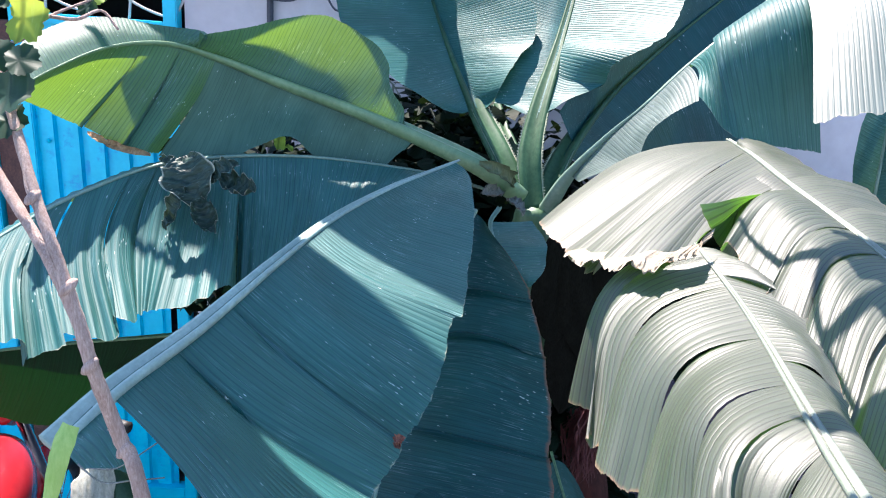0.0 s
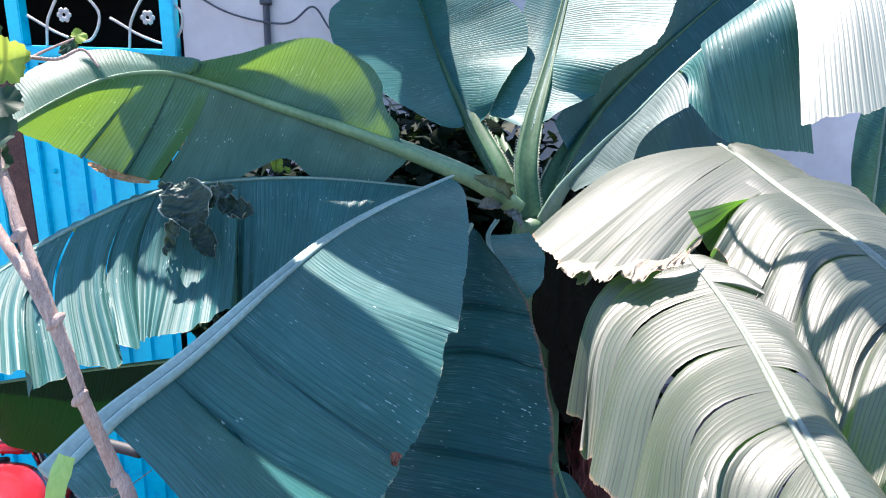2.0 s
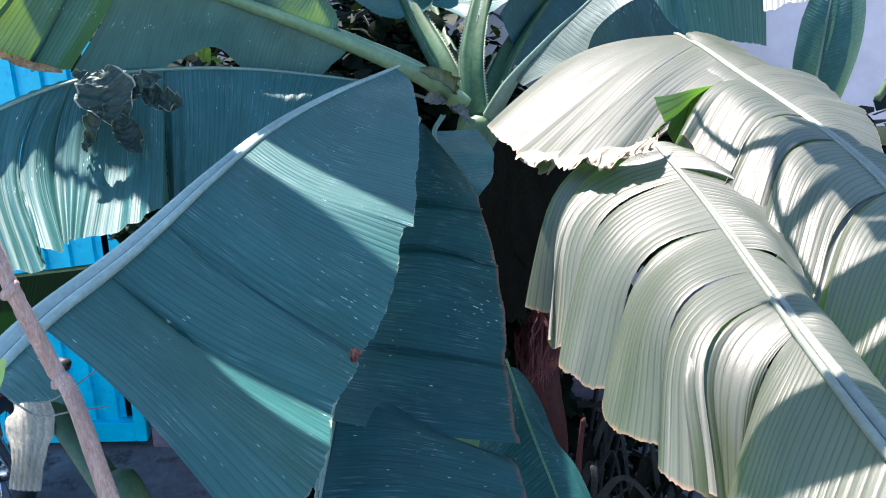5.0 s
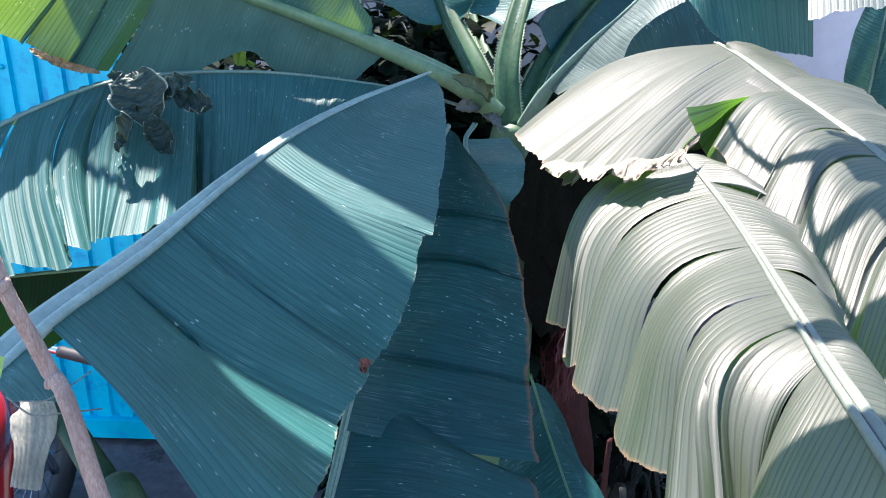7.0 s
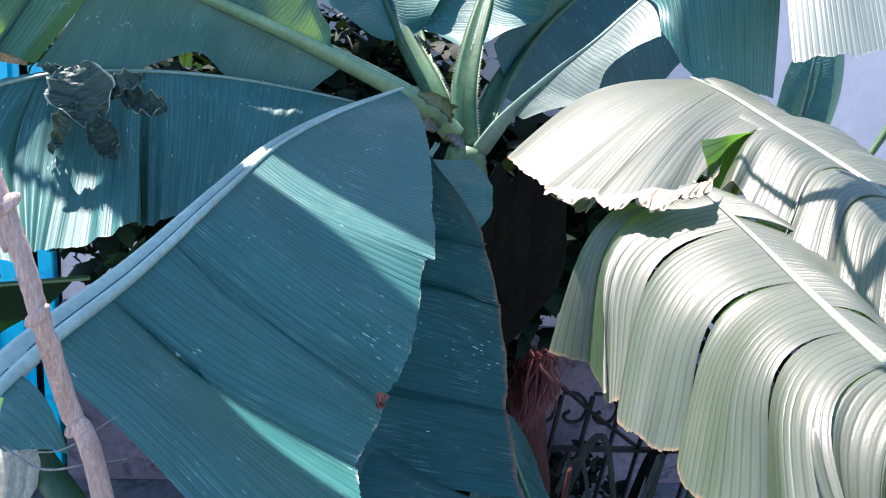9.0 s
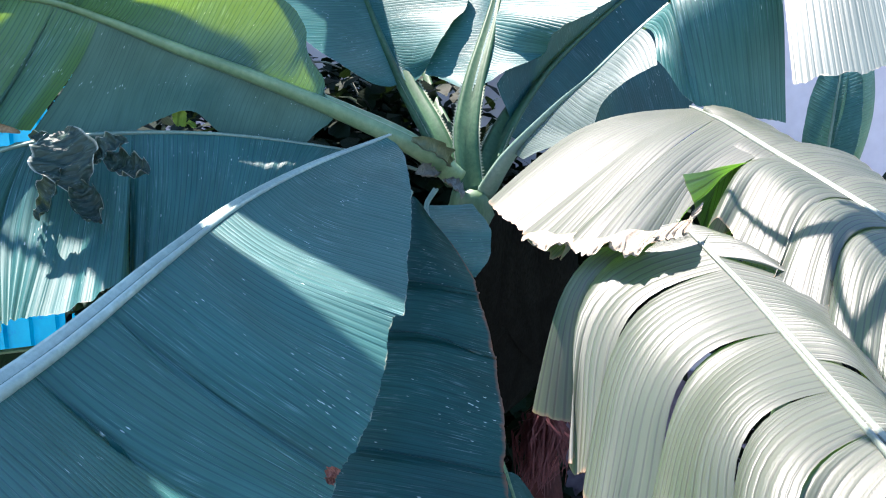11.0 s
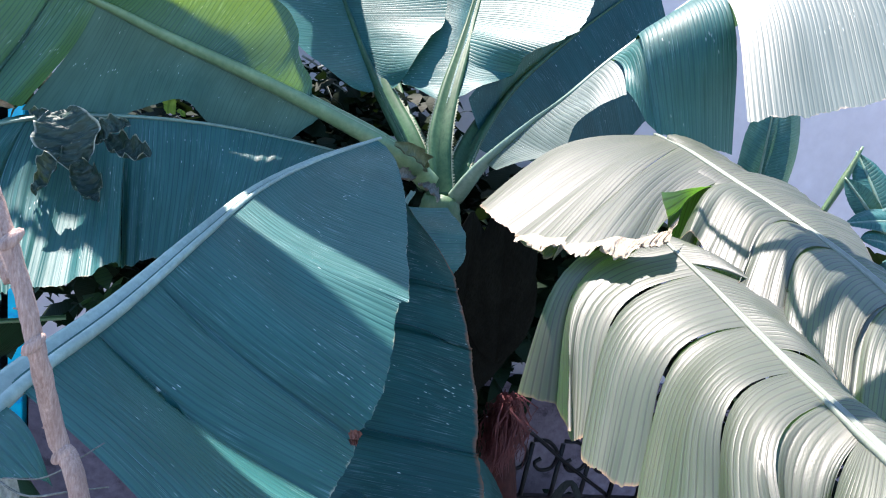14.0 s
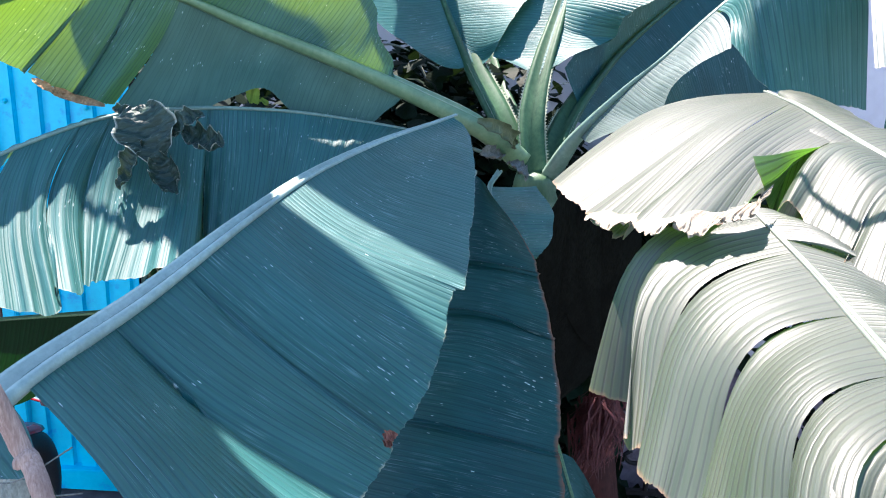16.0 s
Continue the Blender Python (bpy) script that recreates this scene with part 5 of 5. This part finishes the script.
heap = thing("dry_straps", (0.6, 1.55, 0.0), "dark withered strap leaves standing in deep shade", "dead leaves")
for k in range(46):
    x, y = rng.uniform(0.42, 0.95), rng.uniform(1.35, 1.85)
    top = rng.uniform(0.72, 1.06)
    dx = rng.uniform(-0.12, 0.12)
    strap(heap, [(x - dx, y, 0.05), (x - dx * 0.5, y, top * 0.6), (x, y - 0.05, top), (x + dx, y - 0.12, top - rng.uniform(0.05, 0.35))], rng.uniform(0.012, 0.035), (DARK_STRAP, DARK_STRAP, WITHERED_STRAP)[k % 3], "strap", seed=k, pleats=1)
fence = thing("iron_fence", (0.9, 2.1, 0.0), "black wrought iron fence with scrolls, in shade", "fence")
for k in range(9):
    x = 0.465 + 0.11 * k
    part("bar", tube([(x, 2.08, 0.0), (x, 2.08, 0.5), (x, 2.08, 0.94)], (0.009,), 6, 4), IRON, fence)
    part("scroll", tube([(x, 2.075, 0.955), (x + 0.055, 2.075, 0.95), (x + 0.095, 2.075, 0.905), (x + 0.085, 2.075, 0.85), (x + 0.045, 2.075, 0.84), (x + 0.02, 2.075, 0.865), (x + 0.04, 2.075, 0.885)], (0.007,), 6, 40), IRON, fence)
part("brace", tube([(0.64, 2.06, 1.06), (0.78, 2.06, 0.985), (0.92, 2.06, 0.88), (1.10, 2.06, 0.76)], (0.007,), 6, 12), IRON, fence)
for z in (0.15, 0.72):
    part("rail", boxed(0.44, 1.4, 2.072, 2.088, z, z + 0.016), IRON, fence, smooth=False)

# withered leaves hanging by the crown; the gap's shade is put into their near-black
gap = thing("withered_leaf", (0.30, 1.50, 1.8), "withered banana leaves hanging by the stem, blackened for shade", "dead leaf")
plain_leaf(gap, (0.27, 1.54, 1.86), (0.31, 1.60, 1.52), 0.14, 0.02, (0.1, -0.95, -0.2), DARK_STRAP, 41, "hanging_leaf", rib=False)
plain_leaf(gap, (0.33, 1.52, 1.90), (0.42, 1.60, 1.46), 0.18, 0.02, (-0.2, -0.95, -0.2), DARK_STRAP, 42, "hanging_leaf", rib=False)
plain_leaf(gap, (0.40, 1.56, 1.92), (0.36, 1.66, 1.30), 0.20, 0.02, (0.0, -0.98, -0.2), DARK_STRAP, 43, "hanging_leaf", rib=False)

# ---- young plants by the wall ----
canna = thing("young_banana_plant", (1.12, 1.70, 0.0), "young plant with narrow upright teal leaves", "plant", "young plants by the wall")
part("stem", tube([(1.12, 1.70, 0.0), (1.12, 1.72, 1.0), (1.10, 1.74, 1.85)], (0.03, 0.025, 0.012), 10, 12), GREEN_STEM, canna)
plain_leaf(canna, (1.07, 1.72, 1.78), (1.085, 1.80, 2.22), 0.13, 0.02, (-0.5, -0.85, 0.1), LEAF, 51)
plain_leaf(canna, (1.11, 1.74, 1.78), (1.14, 1.82, 2.24), 0.15, 0.02, (0.4, -0.9, 0.1), LEAF, 52)
young = thing("young_banana_plant", (1.25, 1.45, 0.0), "young plant with pointed leaves against the lilac wall", "plant", "young plants by the wall")
part("stem", tube([(1.22, 1.46, 0.0), (1.18, 1.45, 1.2), (1.12, 1.42, 1.85)], (0.035, 0.03, 0.018), 10, 14), GREEN_STEM, young)
part("rolled_leaf", tube([(0.998, 1.409, 1.967), (1.035, 1.422, 2.044), (1.067, 1.437, 2.119)], (0.007, 0.009, 0.003), 8, 16), GREEN_STEM, young)
plain_leaf(young, (1.120, 1.326, 1.931), (1.070, 1.454, 2.106), 0.085, 0.015, (-0.25, -0.95, 0.1), LEAF, 53)
plain_leaf(young, (1.091, 1.320, 1.953), (1.000, 1.382, 2.056), 0.055, 0.012, (-0.5, -0.8, 0.2), LEAF, 54)
plain_leaf(young, (1.163, 1.367, 1.997), (1.159, 1.443, 2.124), 0.062, 0.012, (0.3, -0.9, 0.1), LEAF, 55)
plain_leaf(young, (1.180, 1.316, 2.024), (1.011, 1.291, 1.990), 0.05, 0.02, (0, -0.5, 0.85), LEAF, 56)
plain_leaf(young, (1.207, 1.287, 1.963), (0.946, 1.286, 1.979), 0.085, 0.03, (0, -0.45, 0.9), LEAF, 57)
plain_leaf(young, (1.110, 1.259, 1.917), (0.963, 1.252, 1.960), 0.07, 0.02, (0, -0.5, 0.85), LEAF, 58)
plain_leaf(young, (1.143, 1.297, 1.931), (1.003, 1.200, 1.839), 0.09, 0.03, (-0.3, -0.6, 0.7), LEAF, 59)
plain_leaf(young, (1.166, 1.287, 1.923), (1.243, 1.314, 2.078), 0.09, 0.02, (0.2, -0.9, 0.3), LEAF, 60)
plain_leaf(young, (1.188, 1.278, 1.916), (1.113, 1.120, 1.833), 0.12, 0.04, (0.1, -0.6, 0.8), LEAF, 61)

# old stem under the sunlit leaves
part("pseudostem", tube([(0.62, 0.12, 0.0), (0.64, 0.10, 0.9), (0.66, 0.08, 1.7)], (0.10, 0.09, 0.06), 14, 24, wobble=0.05), GREEN_STEM, right_plant)

# crumpled dry hem along the torn end of the sunlit leaf
HEM = [(0.189, 1.039, 1.941), (0.193, 0.967, 1.952), (0.214, 0.935, 1.966), (0.229, 0.898, 1.974), (0.250, 0.886, 1.987), (0.270, 0.871, 1.991), (0.292, 0.865, 2.003), (0.315, 0.866, 2.013), (0.326, 0.880, 2.025)]
verts, faces = [], []
rows, cols = 170, 10
for i in range(rows + 1):
    x = i / rows
    p = Vector(spline(HEM, x))
    wide = 0.016 * (0.7 + 0.9 * noise.noise(Vector((x * 13, 2.0, 0.5))) + 0.4 * noise.noise(Vector((x * 40, 7.0, 0.5))))
    for j in range(cols + 1):
        u = j / cols
        curl = 1.7 * u + 0.8 * noise.noise(Vector((x * 18, 4.0, 1.0)))
        off = Vector((0.35, 0.55, 0.55)).normalized() * (0.010 - max(wide, 0.004) * math.sin(curl)) + Vector((0.1, -0.75, 0.65)).normalized() * (0.003 + 0.008 * u * u + 0.006 * noise.noise(Vector((x * 26, u * 1.5, 9.0))) + 0.003 * noise.noise(Vector((x * 80, u * 3, 3.0))))
        verts.append(p + (off if j else Vector((0.026, 0.025, 0.014))))
k = cols + 1
faces = [(i * k + j, i * k + j + 1, (i + 1) * k + j + 1, (i + 1) * k + j) for i in range(rows) for j in range(cols)]
part("torn_hem", (verts, faces, None), SCRAP, torn_leaf, "crumpled beige torn hem")

# brown notch on the edge of the broad leaf
for k, (base, tip) in enumerate((((-0.040, 0.788, 1.771), (-0.029, 0.787, 1.778)), ((-0.041, 0.783, 1.768), (-0.032, 0.783, 1.773)))):
    shrivelled(broad_leaf, base, tip, 0.012, 1.0, 0.0015, k + 71.0, (0.1, -0.5, 0.85), "brown_scrap", BROWN)

# brown dry scraps along the torn end of the young leaf
for k, (base, tip, wide) in enumerate((
    ((-0.615, 1.552, 1.934), (-0.688, 1.567, 1.938), 0.016),
    ((-0.652, 1.557, 1.936), (-0.711, 1.568, 1.949), 0.020),
    ((-0.694, 1.568, 1.943), (-0.754, 1.574, 1.969), 0.014),
)):
    shrivelled(young_leaf, base, tip, wide, 1.0, 0.003, k + 81.0, (0.1, -0.9, 0.3), "brown_scrap", TAN)
